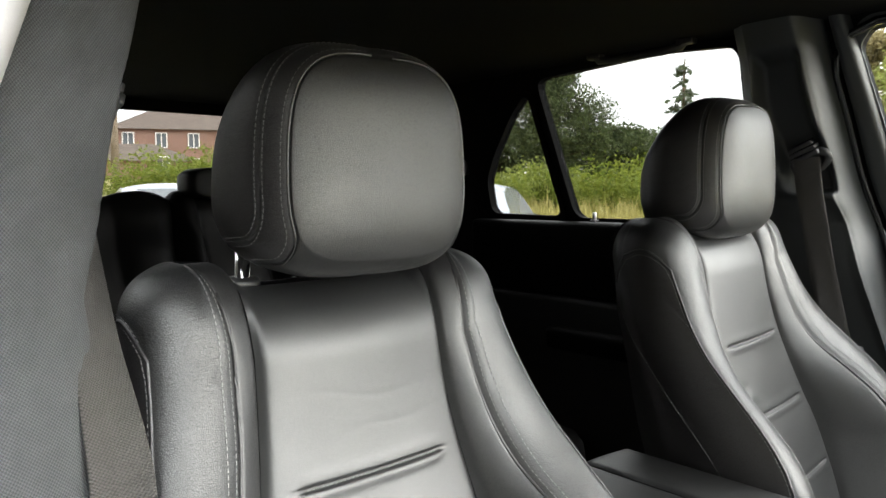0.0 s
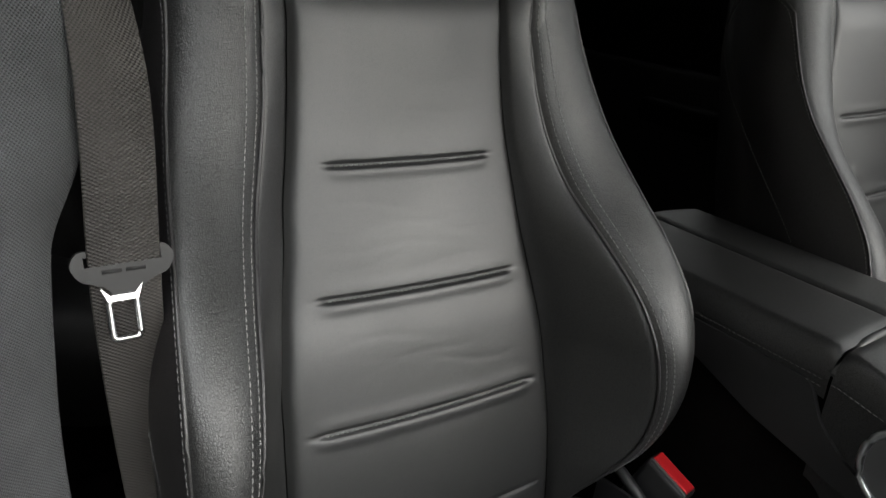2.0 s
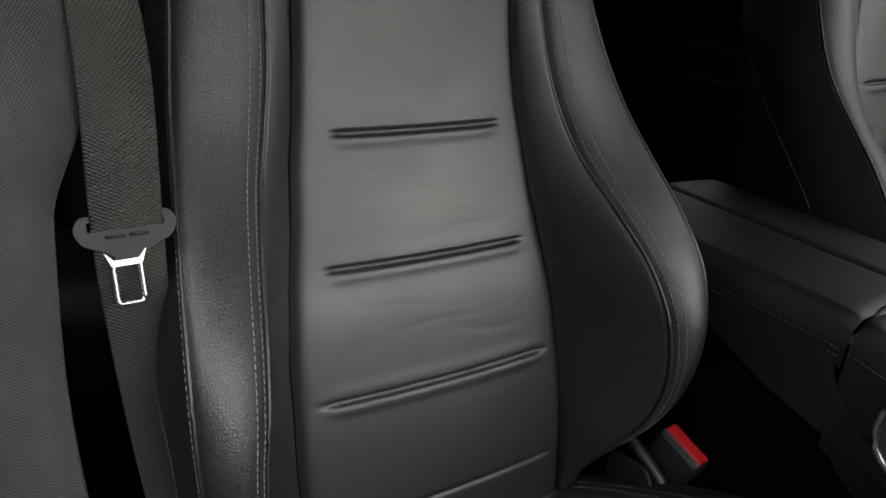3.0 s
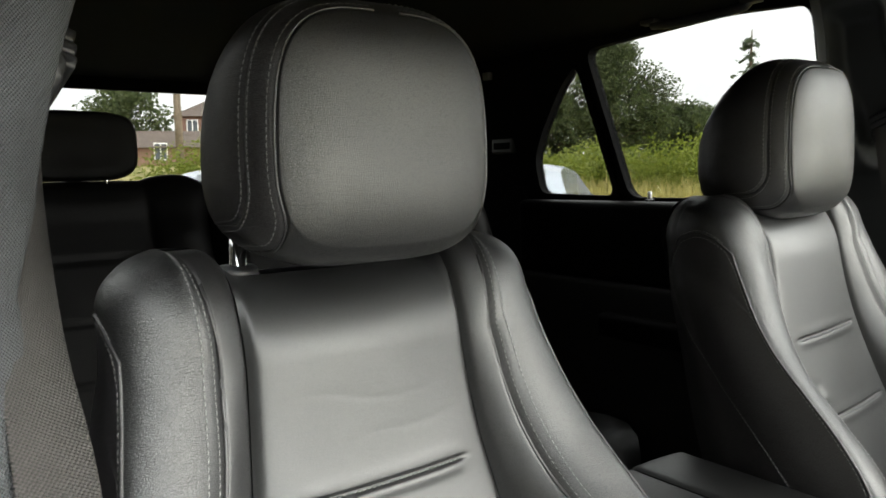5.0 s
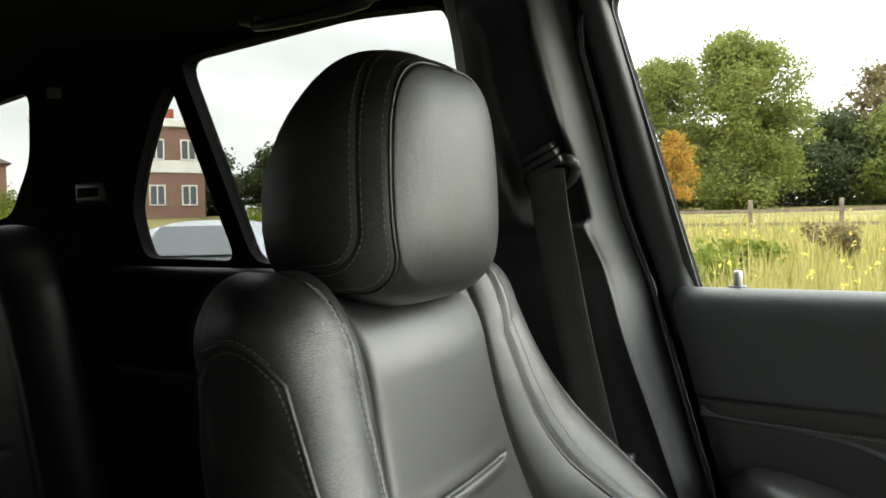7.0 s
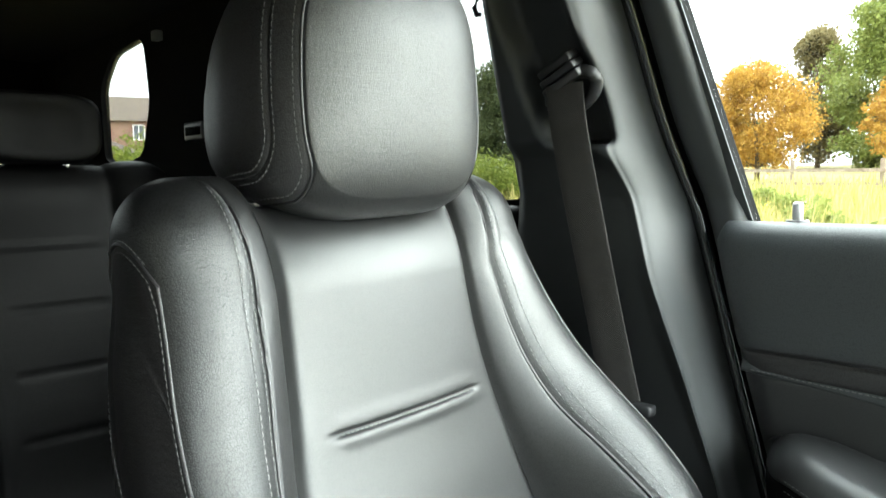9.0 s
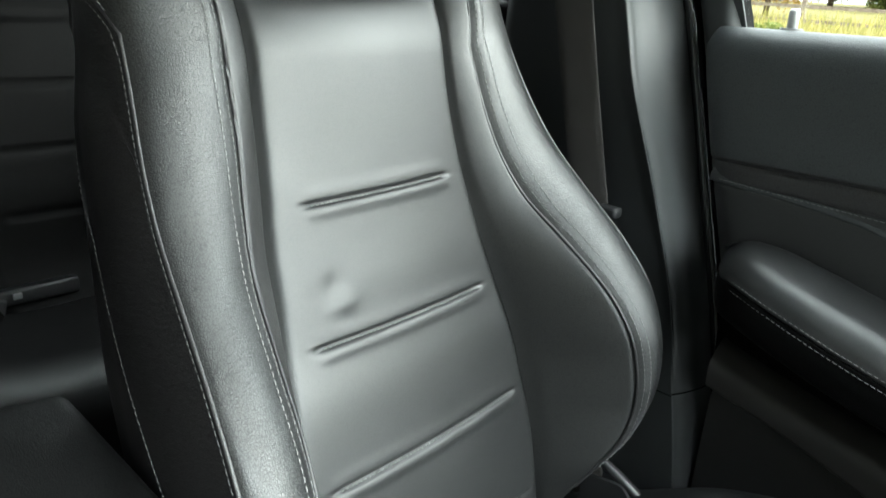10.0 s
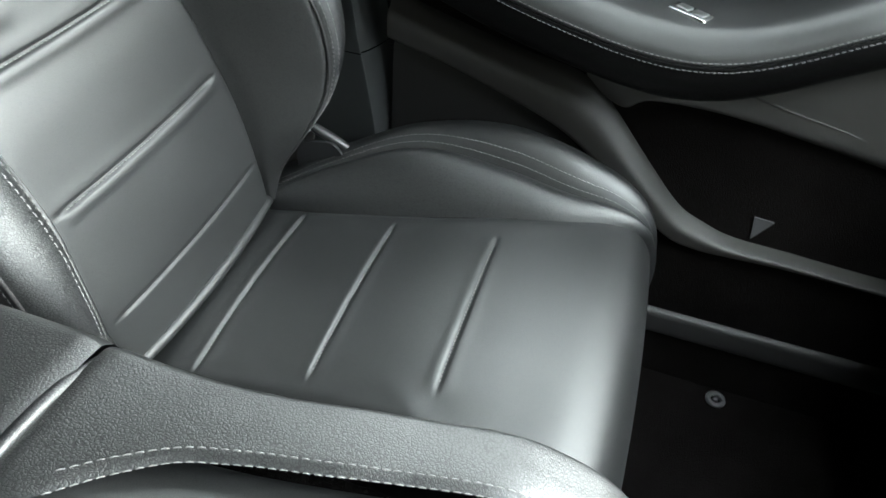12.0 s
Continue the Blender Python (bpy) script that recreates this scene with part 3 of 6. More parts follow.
P_Y = ((-0.0771, 0.7401), (-0.1778, 0.7632), (-0.2819, 0.7882), (-0.393, 0.8114), (-0.4562, 0.8162), (-0.504, 0.813), (-0.5348, 0.7973), (-0.5527, 0.7675), (-0.5601, 0.7308), (-0.5597, 0.6863), (-0.5527, 0.637))
P_S = (0.0000, 0.1102, 0.2214, 0.3381, 0.4034, 0.4535, 0.4920, 0.5298, 0.5682, 0.6132, 0.6638)
PATH_Y, PATH_Z = hermite(P_S, [a for a, _ in P_Y]), hermite(P_S, [b for _, b in P_Y])
CU_S = (0.0, 0.11, 0.22, 0.335, 0.40, 0.45, 0.49, 0.53, 0.567, 0.61, 0.66)
CA_U = hermite(CU_S, (0.1312, 0.1327, 0.1339, 0.1445, 0.1547, 0.1694, 0.1817, 0.1901, 0.1956, 0.2002, 0.2002))
CB_U = hermite(CU_S, (0.1354, 0.1657, 0.1941, 0.1964, 0.1929, 0.1970, 0.2011, 0.2042, 0.2047, 0.2048, 0.2009))
CB_H = hermite(CU_S, (0.0087, 0.0407, 0.0533, 0.0239, 0.0071, 0.0019, -0.0004, -0.0022, -0.0028, -0.0023, -0.0026))
CC_U = hermite(CU_S, (0.225, 0.245, 0.256, 0.258, 0.250, 0.243, 0.236, 0.230, 0.226, 0.222, 0.216))
CC_H = hermite(CU_S, (0.0, 0.022, 0.036, 0.032, 0.020, 0.008, 0.000, -0.006, -0.010, -0.010, -0.010))
C_FAT = hermite(CU_S, (0.010, 0.012, 0.021, 0.029, 0.025, 0.017, 0.012, 0.010, 0.010, 0.010, 0.010))


def cushion_point(strip, p, s):
    y0, z0 = PATH_Y(s), PATH_Z(s)
    ty, tz = PATH_Y(s + 0.002) - PATH_Y(s - 0.002), PATH_Z(s + 0.002) - PATH_Z(s - 0.002)
    q = np.sqrt(ty**2 + tz**2) + 1e-9
    ny, nz = tz / q, -ty / q
    ua, ub, hb, uc, hc = CA_U(s), CB_U(s), CB_H(s), CC_U(s), CC_H(s)
    if strip == 0:
        u, h = p * ua, 0.007 * (1 - p**2)
    elif strip == 1:
        u, h = ua + (ub - ua) * p + 0.0 * s, hb * p + arch(p) * (0.006 + (ub - ua) * 0.12)
    elif strip == 2:
        u, h = ub + (uc - ub) * p, hb + (hc - hb) * p + arch(p) * C_FAT(s)
    else:
        u = uc + 0.006 * arch(p)
        h = hc - 0.13 * p
        return np.stack(np.broadcast_arrays(u, y0 + ny * (hc * (1 - p) + 0 * p), z0 + nz * hc - 0.13 * p * np.clip((z0 - 0.60) / 0.2, 0.1, 1)), -1)
    return np.stack(np.broadcast_arrays(u, y0 + ny * h, z0 + nz * h), -1)


CUSHION_GROOVES = ((0.0867, 0.118), (0.2115, 0.1055), (0.3354, 0.097))


def cushion_grid(strip, ps, sign=1, rows=300):
    s = np.linspace(0.0, 0.65, rows)[:, None]
    ps = np.array(ps, float)[None, :]
    p = cushion_point(strip, np.broadcast_to(ps, (rows, ps.shape[1])), np.broadcast_to(s, (rows, ps.shape[1])))
    if strip == 0:
        u = p[..., 0]
        d = 0.004 * np.exp(-((np.abs(ps) - 1) / 0.04) ** 2) * np.clip((0.47 - s) / 0.15, 0, 1)
        for gs, half in CUSHION_GROOVES:
            inside = 1 / (1 + np.exp((np.abs(u) - half) / 0.003))
            d = d + inside * (0.0040 * np.exp(-(((s - gs) / 0.0023) ** 4)) - 0.0006 * np.exp(-(((s - gs - 0.008) / 0.006) ** 2)) - 0.0007 * np.exp(-(((s - gs + 0.007) / 0.005) ** 2)))
        d = d + 0.0006 * np.sin(u * 120 + 3 * np.sin(s * 40)) * np.exp(-(((np.abs(u) - 0.13) / 0.03) ** 2)) * np.clip((0.42 - s) / 0.1, 0, 1)
        p[..., 2] -= d
    if strip in (1, 2):
        d = 0.004 * np.exp(-((ps / 0.08) ** 2)) * np.clip((0.47 - s) / 0.15, 0, 1) if strip == 1 else 0.002 * np.exp(-((ps / 0.05) ** 2))
        d = d + 0.002 * np.exp(-(((ps - 1) / 0.05) ** 2))
        p[..., 2] -= d
    p[..., 0] *= sign
    return p if sign < 0 else p[:, ::-1]


def build_seat(x, label, dimple, stand):
    seat = thing("front_seat", label, "car seat", "front seats")
    seat.matrix_basis = stand @ Matrix.Translation((0, 0, -0.8))
    slide = 0.0103 if x > 0 else 0.0
    cap = 0.033 if x < 0 else 0.036
    fine = np.sort(np.r_[np.linspace(-0.9, 0.9, 64), -1, -0.985, -0.97, -0.95, -0.925, 0.925, 0.95, 0.97, 0.985, 1])
    insert = part("backrest", grid_mesh(strip_grid(0, fine, 360, 1, dimple, cap=cap)), M_SMOOTH, seat, "smooth leather backrest insert with three sewn flutes")
    for gz, half in GROOVES:
        z = np.full(40, gz - 0.0012)
        u = np.linspace(-half + 0.004, half - 0.004, 40)
        pts = back_point(0, u / A_U(z), z)
        pts[:, 1] += 0.0018
        part("stitching", stitch_mesh(pts, np.tile([0, -0.95, -0.3], (40, 1)), 0.003, 0.0045, 0.0005), M_THREAD_DARK, insert)
    for sg in (1, -1):
        wall = part("bolster_wall", grid_mesh(strip_grid(1, np.r_[0, 0.02, 0.05, np.linspace(0.1, 0.9, 14), 0.94, 0.97, 1], 120, sg, cap=cap)), M_WALL, seat)
        face, flank, pb = shoulder_grids(sg, cap)
        turn = slice(None) if sg > 0 else slice(None, None, -1)
        bol = part("bolster", grid_mesh(face[:, turn]), M_GRAIN, seat, "grained leather side bolster")
        sidep = part("side_panel", grid_mesh(flank[:CUT + 1, turn]), M_SIDE, seat)
        part("shoulder", grid_mesh(flank[CUT:, turn]), M_GRAIN, seat)
        arc = flank[CUT, :len(pb) - 3]
        foot = int(np.argmin(np.abs(flank[:CUT, 0, 2] - 0.80)))
        part("piping", tube_bm([tuple(q) for q in np.concatenate([flank[foot:CUT:2, 0], arc])], 0.0018, 6), M_SIDE, sidep)
        edge = face[foot:158:2, 0] + np.array([0, -0.0012, 0])
        part("piping", tube_bm([tuple(q) for q in edge], 0.0016, 6), M_SIDE, bol)
        for st, pp in ((2, 0.09), (2, 0.22)):
            part("stitching", stitch_mesh(*over_top(st, pp, sg, 0.845, 11, cap)), M_THREAD, bol)
        nrm = normals_of(flank)
        nrm *= np.sign(nrm[60, 8, 0]) * sg
        near = np.concatenate([flank[foot:CUT - 4, 1], flank[CUT - 2, 2:-4]])
        part("stitching", stitch_mesh(near, np.concatenate([nrm[foot:CUT - 4, 1], nrm[CUT - 2, 2:-4]])), M_THREAD, sidep)
        part("stitching", stitch_mesh(flank[CUT + 2, 2:-5], nrm[CUT + 2, 2:-5]), M_THREAD, sidep)
        zz = np.linspace(0.80, 1.262, 110)
        slope = 0.30 + 0.62 * np.clip((zz - 0.95) / 0.29, 0, 1) ** 1.2
        part("stitching", stitch_mesh(*seam_line(3, slope, 0.80, 1.262, sg)), M_THREAD, sidep)
    part("back_panel", grid_mesh(strip_grid(4, np.linspace(0, 1, 24), 60, cap=cap)), M_BLACK, seat)
    build_headrest(seat, 0.0077 if x < 0 else 0.0125, 1.288 + cap - (0.0103 if x < 0 else -0.010), 0.102 if x < 0 else 0.078, x > 0)
    base = part("cushion", grid_mesh(cushion_grid(0, np.sort(np.r_[np.linspace(-0.92, 0.92, 60), -1, -0.98, -0.96, 0.96, 0.98, 1]))), M_SMOOTH, seat, "smooth leather seat cushion with sewn flutes")
    base.location.x = slide
    for gs, half in CUSHION_GROOVES:
        u = np.linspace(-half + 0.004, half - 0.004, 40)
        pts = cushion_point(0, u / CA_U(gs), np.full(40, gs))
        pts[:, 2] -= 0.0015
        part("stitching", stitch_mesh(pts, np.tile([0, 0, 1], (40, 1)), 0.003, 0.0045, 0.0005), M_THREAD_DARK, base)
    for sg in (1, -1):
        cw = part("cushion_wall", grid_mesh(cushion_grid(1, np.r_[0, 0.04, np.linspace(0.1, 0.9, 12), 0.95, 1], sg)), M_GRAIN, seat)
        cb = part("cushion_bolster", grid_mesh(cushion_grid(2, np.r_[0, 0.03, 0.06, np.linspace(0.12, 0.9, 14), 0.95, 1], sg)), M_SMOOTH, seat)
        cs = part("cushion_side", grid_mesh(cushion_grid(3, np.linspace(0, 1, 6), sg)), M_SIDE, seat)
        cw.location.x = cb.location.x = cs.location.x = slide
        for pp in (0.06, 0.17):
            s = np.linspace(0.03, 0.55, 100)
            pts = cushion_point(2, np.full_like(s, pp), s)
            pts[:, 0] *= sg
            part("stitching", stitch_mesh(pts, np.tile([0, 0, 1], (100, 1))), M_THREAD, cb)
    roll = [(u, -0.114 + 0.010 * (u / 0.135) ** 2, 0.764) for u in np.linspace(-0.135, 0.135, 24)]
    part("backrest_roll", tube_bm(roll, 0.0065, 12), M_SMOOTH, seat)
    plate = part("hinge_plate", prism_bm(rounded([(-0.118, 0.772), (-0.172, 0.786), (-0.182, 0.808), (-0.168, 0.826), (-0.120, 0.818)], 0.008), (0.004, 0, 0), (), lambda a, b: (0.190, a, b)), M_DARKMETAL, seat, "bare metal recliner hinge plate", smooth=False)
    part("hinge_cover", tube_bm([(0.201, -0.118, 0.842), (0.203, -0.142, 0.832), (0.205, -0.160, 0.822), (0.207, -0.176, 0.812), (0.208, -0.190, 0.800)], [0.005, 0.006, 0.0065, 0.006, 0.004], 12), M_BLACK, plate, "black plastic hinge cover")
    part("seat_base", box_bm(-0.19, 0.19, -0.52, 0.02, 0.50, 0.74, 0.03, 3), M_BLACK, seat)
    for sx in (-0.17, 0.17):
        part("seat_rail", box_bm(sx - 0.02, sx + 0.02, -0.55, 0.1, 0.452, 0.502, 0.004), M_BLACK, seat)
    return seat


build_seat(-SEAT_X, "black leather front seat with light grey stitching beside the open door", False, pose(-0.3797, 0, 0.7897, 0, 0, -1.42))
build_seat(SEAT_X, "black leather front passenger seat with a dented backrest insert", True, pose(0.3658, -0.0296, 0.8103, -0.80, -1.48, 0.52))

# ---- cabin shell ----
def side_x(z):
    """The inner face of the car's side at height z."""
    return 0.757 - 0.39 * np.maximum(z - 1.333, 0) if z > 1.333 else 0.757


def wall_shape(sgn, off=0.0):
    return lambda y, z: (sgn * (float(side_x(z)) + off), y, z)


def densify(loop, step=0.05):
    out = []
    for a, b in zip(loop, loop[1:] + loop[:1]):
        n = max(1, int(math.dist(a, b) / step))
        out += [(a[0] + (b[0] - a[0]) * k / n, a[1] + (b[1] - a[1]) * k / n) for k in range(n)]
    return out


REAR_WIN = rounded([(0.150, 1.325), (0.142, 1.50), (0.132, 1.680), (0.30, 1.690), (0.652, 1.676), (0.628, 1.326)], 0.035)
QUARTER = rounded([(0.672, 1.329), (0.692, 1.650), (0.760, 1.600), (0.86, 1.50), (0.915, 1.43), (0.930, 1.334)], 0.03)
CARGO = rounded([(1.105, 1.675), (1.30, 1.660), (1.44, 1.60), (1.62, 1.42), (1.50, 1.41), (1.36, 1.43), (1.20, 1.545)], 0.04)
FRONT_WIN = rounded([(-0.164, 1.272), (-0.080, 1.648), (-0.10, 1.675), (-0.45, 1.665), (-1.0, 1.272)], 0.012)
NEAR_DOOR = rounded([(-0.14, 0.46), (-0.13, 1.30), (-0.052, 1.66), (-0.10, 1.690), (-0.45, 1.675), (-1.15, 1.30), (-1.2, 0.46)], 0.04)

OUTLINE = [(-1.48, 0.40), (2.08, 0.40), (2.08, 1.30), (1.84, 1.72), (-0.62, 1.72), (-1.48, 1.06)]
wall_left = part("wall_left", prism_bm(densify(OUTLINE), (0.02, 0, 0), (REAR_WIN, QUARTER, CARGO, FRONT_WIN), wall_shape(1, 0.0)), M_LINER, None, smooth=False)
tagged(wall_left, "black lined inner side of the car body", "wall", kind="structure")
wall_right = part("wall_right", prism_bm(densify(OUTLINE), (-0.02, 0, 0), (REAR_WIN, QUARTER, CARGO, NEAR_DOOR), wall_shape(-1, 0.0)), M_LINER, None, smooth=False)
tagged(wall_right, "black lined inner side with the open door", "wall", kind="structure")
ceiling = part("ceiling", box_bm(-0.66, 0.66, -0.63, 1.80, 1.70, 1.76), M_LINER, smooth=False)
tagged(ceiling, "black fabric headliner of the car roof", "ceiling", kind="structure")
# out of view, added to keep high front light off headrests and seat tops
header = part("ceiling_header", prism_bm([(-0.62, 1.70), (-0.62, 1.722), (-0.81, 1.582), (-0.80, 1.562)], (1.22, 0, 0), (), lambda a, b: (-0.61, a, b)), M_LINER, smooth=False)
tagged(header, "unseen black roof edge added to shade the headrests", "ceiling", kind="structure")
floor_car = part("floor", box_bm(-0.757, 0.757, -1.60, 2.05, 0.40, 0.45), M_CARPET, smooth=False)
tagged(floor_car, "black carpeted car floor", "floor", kind="structure")
# unseen stand-ins for the dashboard, shaped to block low light from ahead
front_wall = part("wall_front", prism_bm([(-1.70, 0.40), (-1.42, 0.40), (-1.30, 0.56), (-1.12, 0.70), (-0.94, 0.80), (-0.885, 0.88), (-0.88, 1.00), (-0.93, 1.08), (-1.10, 1.12), (-1.70, 1.05)], (1.50, 0, 0), (), lambda a, b: (-0.75, a, b)), M_BLACK, smooth=False)
driver_wall = part("wall_front_driver", prism_bm([(-1.25, 0.46), (-0.98, 0.60), (-0.82, 0.74), (-0.77, 0.94), (-0.80, 1.09), (-1.00, 1.14), (-1.25, 1.08)], (0.62, 0, 0), (), lambda a, b: (-0.74, a, b)), M_BLACK, smooth=False)
tagged(driver_wall, "unseen plain dashboard stand-in blocking light before the driver seat", "wall", kind="structure")
tagged(front_wall, "unseen plain dashboard stand-in closing the cabin's front", "wall", kind="structure")
TAIL = rounded([(-0.56, 1.37), (0.56, 1.37), (0.47, 1.665), (-0.47, 1.665)], 0.06)
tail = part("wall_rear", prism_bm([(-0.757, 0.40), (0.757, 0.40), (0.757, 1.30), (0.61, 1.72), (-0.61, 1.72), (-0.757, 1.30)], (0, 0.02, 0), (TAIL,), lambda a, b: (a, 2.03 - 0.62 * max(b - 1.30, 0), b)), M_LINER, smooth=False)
tagged(tail, "black lined tailgate with its window", "wall", kind="structure")


def pane(name, loop, sgn, material, label):
    ob = part(name, prism_bm(loop, (0.004 * sgn, 0, 0), (), wall_shape(sgn, 0.008)), material, smooth=False)
    return tagged(ob, label, "window", kind="structure")


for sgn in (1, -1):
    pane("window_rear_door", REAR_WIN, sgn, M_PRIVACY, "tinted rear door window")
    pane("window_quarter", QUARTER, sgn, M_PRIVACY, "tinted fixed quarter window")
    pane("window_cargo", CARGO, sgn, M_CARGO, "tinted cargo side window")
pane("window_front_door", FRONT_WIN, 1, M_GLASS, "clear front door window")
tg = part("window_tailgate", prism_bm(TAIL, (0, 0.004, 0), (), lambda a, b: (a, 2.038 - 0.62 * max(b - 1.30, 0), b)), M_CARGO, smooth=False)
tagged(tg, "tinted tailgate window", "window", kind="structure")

# ---- ground ----
M_FIELD = speckled("dry_meadow", [(0.3, (0.09, 0.092, 0.03)), (0.5, (0.19, 0.165, 0.06)), (0.7, (0.26, 0.22, 0.095))], 0.35)


def lie(x, y):
    """The height of the ground, which rises gently all round the car park."""
    r = np.hypot(x, y)
    return 0.047 * np.clip(r - 6.0, 0, 58.0) * np.clip((r - 6.0) / 4.0, 0, 1)


rings = np.array([0.5, 3, 5, 6, 7, 8, 9, 10, 12, 15, 19, 24, 30, 38, 48, 60, 66, 90, 200, 900.0])
turns = np.linspace(0, math.tau, 96, endpoint=False)
gx, gy = rings[:, None] * np.cos(turns)[None, :], rings[:, None] * np.sin(turns)[None, :]
gp = np.stack([gx, gy, lie(gx, gy)], -1)
gp = np.concatenate([np.zeros((1, 96, 3)), gp], 0)
ground = part("ground", grid_mesh(gp[:, ::-1], True), M_FIELD)
tagged(ground, "dry yellow-green meadow round the car", "ground", kind="structure")
# unseen wall, added to hold back low light from the open door's side
M_LIGHT_BLOCK = speckled("dark_blocker", [(0.3, (0.03, 0.03, 0.025)), (0.7, (0.06, 0.055, 0.045))], 2.0)
light_block = part("wall_light_block", box_bm(-4.2, -4.0, -8, 9, 0, 5.2), M_LIGHT_BLOCK, smooth=False)
tagged(light_block, "unseen dark wall added to block light beside the open door", "wall", kind="structure")
M_ASPHALT = speckled("asphalt", [(0.3, (0.035, 0.035, 0.036)), (0.7, (0.07, 0.07, 0.068))], 14.0)
park = part("pavement", box_bm(-4.0, 2.6, -7.9, 6.5, -0.02, 0.006), M_ASPHALT, smooth=False)
tagged(park, "dark asphalt car park under the car", "pavement", kind="structure")
# ---- pillars, seals and belts ----
P_Z = (0.45, 0.80, 0.95, 1.13, 1.285, 1.39, 1.53, 1.63, 1.70)
P_F = hermite(P_Z, (-0.235, -0.215, -0.188, -0.150, -0.118, -0.099, -0.069, -0.044, -0.03))
P_FAR = hermite(P_Z, (-0.235, -0.215, -0.188, -0.140, -0.097, -0.067, -0.046, -0.030, -0.02))
P_R = hermite(P_Z, (0.20, 0.16, 0.15, 0.14, 0.135, 0.130, 0.128, 0.125, 0.13))
P_IN = hermite(P_Z, (0.075, 0.080, 0.085, 0.098, 0.120, 0.112, 0.097, 0.086, 0.08))


def pillar_section(z, sgn):
    sx, yf, yr, d = float(side_x(z)), float((P_FAR if sgn > 0 else P_F)(z)), float(P_R(z)), float(P_IN(z))
    if sgn < 0:
        d -= 0.014 * float(soft((1.185 - z) / 0.06) * soft((z - 0.80) / 0.25))
    # the far trim has a flat front face, the near one is rounded
    turn = ((0.60, 0.007), (0.92, 0.018), (1.0, 0.036)) if sgn > 0 else ((0.60, 0.026), (0.92, 0.050), (1.0, 0.072))
    ctrl = [(0.012, yf - 0.004), (-0.010, yf - 0.004), (-0.024, yf + 0.001)] + [(-d * q, yf + w) for q, w in turn]
    ctrl += [(-d + 0.004, (yf + yr) / 2 + 0.03), (-d + 0.012, yr - 0.035), (-d * 0.5, yr - 0.008), (0.012, yr)]
    xs, ys = [c[0] for c in ctrl], [c[1] for c in ctrl]
    t = np.arange(len(ctrl))
    tt = np.linspace(0, len(ctrl) - 1, 120)
    fx, fy = hermite(t, xs)(tt), hermite(t, ys)(tt)
    inner = soft((-fx - d * 0.5) / (d * 0.3))
    rim, head = (0.024, soft((1.655 - z) / 0.03)) if sgn > 0 else (0.007, soft((1.562 - z) / 0.012))
    pocket = soft((fy - float(SLOT_F(z)) - (0.0 if sgn > 0 else 0.014)) / rim) * soft((float(SLOT_R(z)) - fy) / (0.016 if sgn > 0 else 0.007)) * soft((z - 1.386) / 0.010) * head
    lane = (sgn > 0) * soft((fy - float(LANE_F(z)) + 0.008) / 0.046) * soft((1.398 - z) / 0.024) * soft((z - 0.90) / 0.08)
    fx = fx + inner * ((0.040 if sgn > 0 else 0.030) * pocket + 0.017 * lane * (1 - pocket))
    return np.stack([sgn * (sx + fx), fy, np.full(120, z)], -1)


def soft(k):
    k = np.clip(k, 0, 1)
    return k * k * (3 - 2 * k)


# the belt's pocket in the pillar, and the shallow lane under it
SLOT_F = hermite((1.38, 1.40, 1.46, 1.53, 1.60), (-0.058, -0.056, -0.046, -0.024, -0.010))
SLOT_R = hermite((1.38, 1.43, 1.49, 1.54, 1.57), (0.028, 0.050, 0.068, 0.082, 0.086))
LANE_F = hermite((0.93, 1.04, 1.10, 1.215, 1.243, 1.297, 1.32, 1.344, 1.369, 1.385), (-0.190, -0.170, -0.148, -0.109, -0.101, -0.094, -0.088, -0.077, -0.055, -0.032))


def build_pillar(sgn, label, fabric):
    upper = np.array([pillar_section(z, sgn) for z in np.linspace(0.90, 1.70, 170)])
    lower = np.array([pillar_section(z, sgn) for z in np.linspace(0.45, 0.8985, 16)])
    pil = part("pillar_trim", grid_mesh(upper if sgn < 0 else upper[:, ::-1]), fabric)
    tagged(pil, label, "pillar trim", kind="structure")
    part("lower_trim", grid_mesh(lower if sgn < 0 else lower[:, ::-1]), M_TRIM, pil)
    return pil


def build_belt(sgn, rows, label, width=0.046):
    """A seat belt down the pillar. rows: (x, y, z, turn) of the webbing's middle, from the guide down."""
    belt = thing("seat_belt", label, "seat belt", "front seat belts")
    k = np.arange(len(rows))
    fx, fy, fz, fa = (hermite(k, [r[i] for r in rows]) for i in range(4))
    t = np.linspace(0, len(rows) - 1, 70)
    p = []
    for q in t:
        a = math.radians(float(fa(q)))
        across = np.array([math.sin(a) * sgn, -math.cos(a), 0.0])
        c = np.array([sgn * float(fx(q)), float(fy(q)), float(fz(q))])
        n = np.cross(across, (0, 0, 1))
        ring = [c + across * w * width / 2 + n * h for w, h in ((-1, 0.0004), (-0.96, 0.0011), (-0.5, 0.0006), (0, 0.0009), (0.5, 0.0006), (0.96, 0.0011), (1, 0.0004), (0.96, -0.0008), (0, -0.0006), (-0.96, -0.0008))]
        p.append(ring)
    web = part("webbing", grid_mesh(np.array(p), True), M_BELT, belt, "dark grey woven webbing")
    return belt, web


build_pillar(1, "dark grey moulded centre pillar trim", M_TRIM)
build_pillar(-1, "grey woven fabric centre pillar trim beside the open door", M_PILLAR)

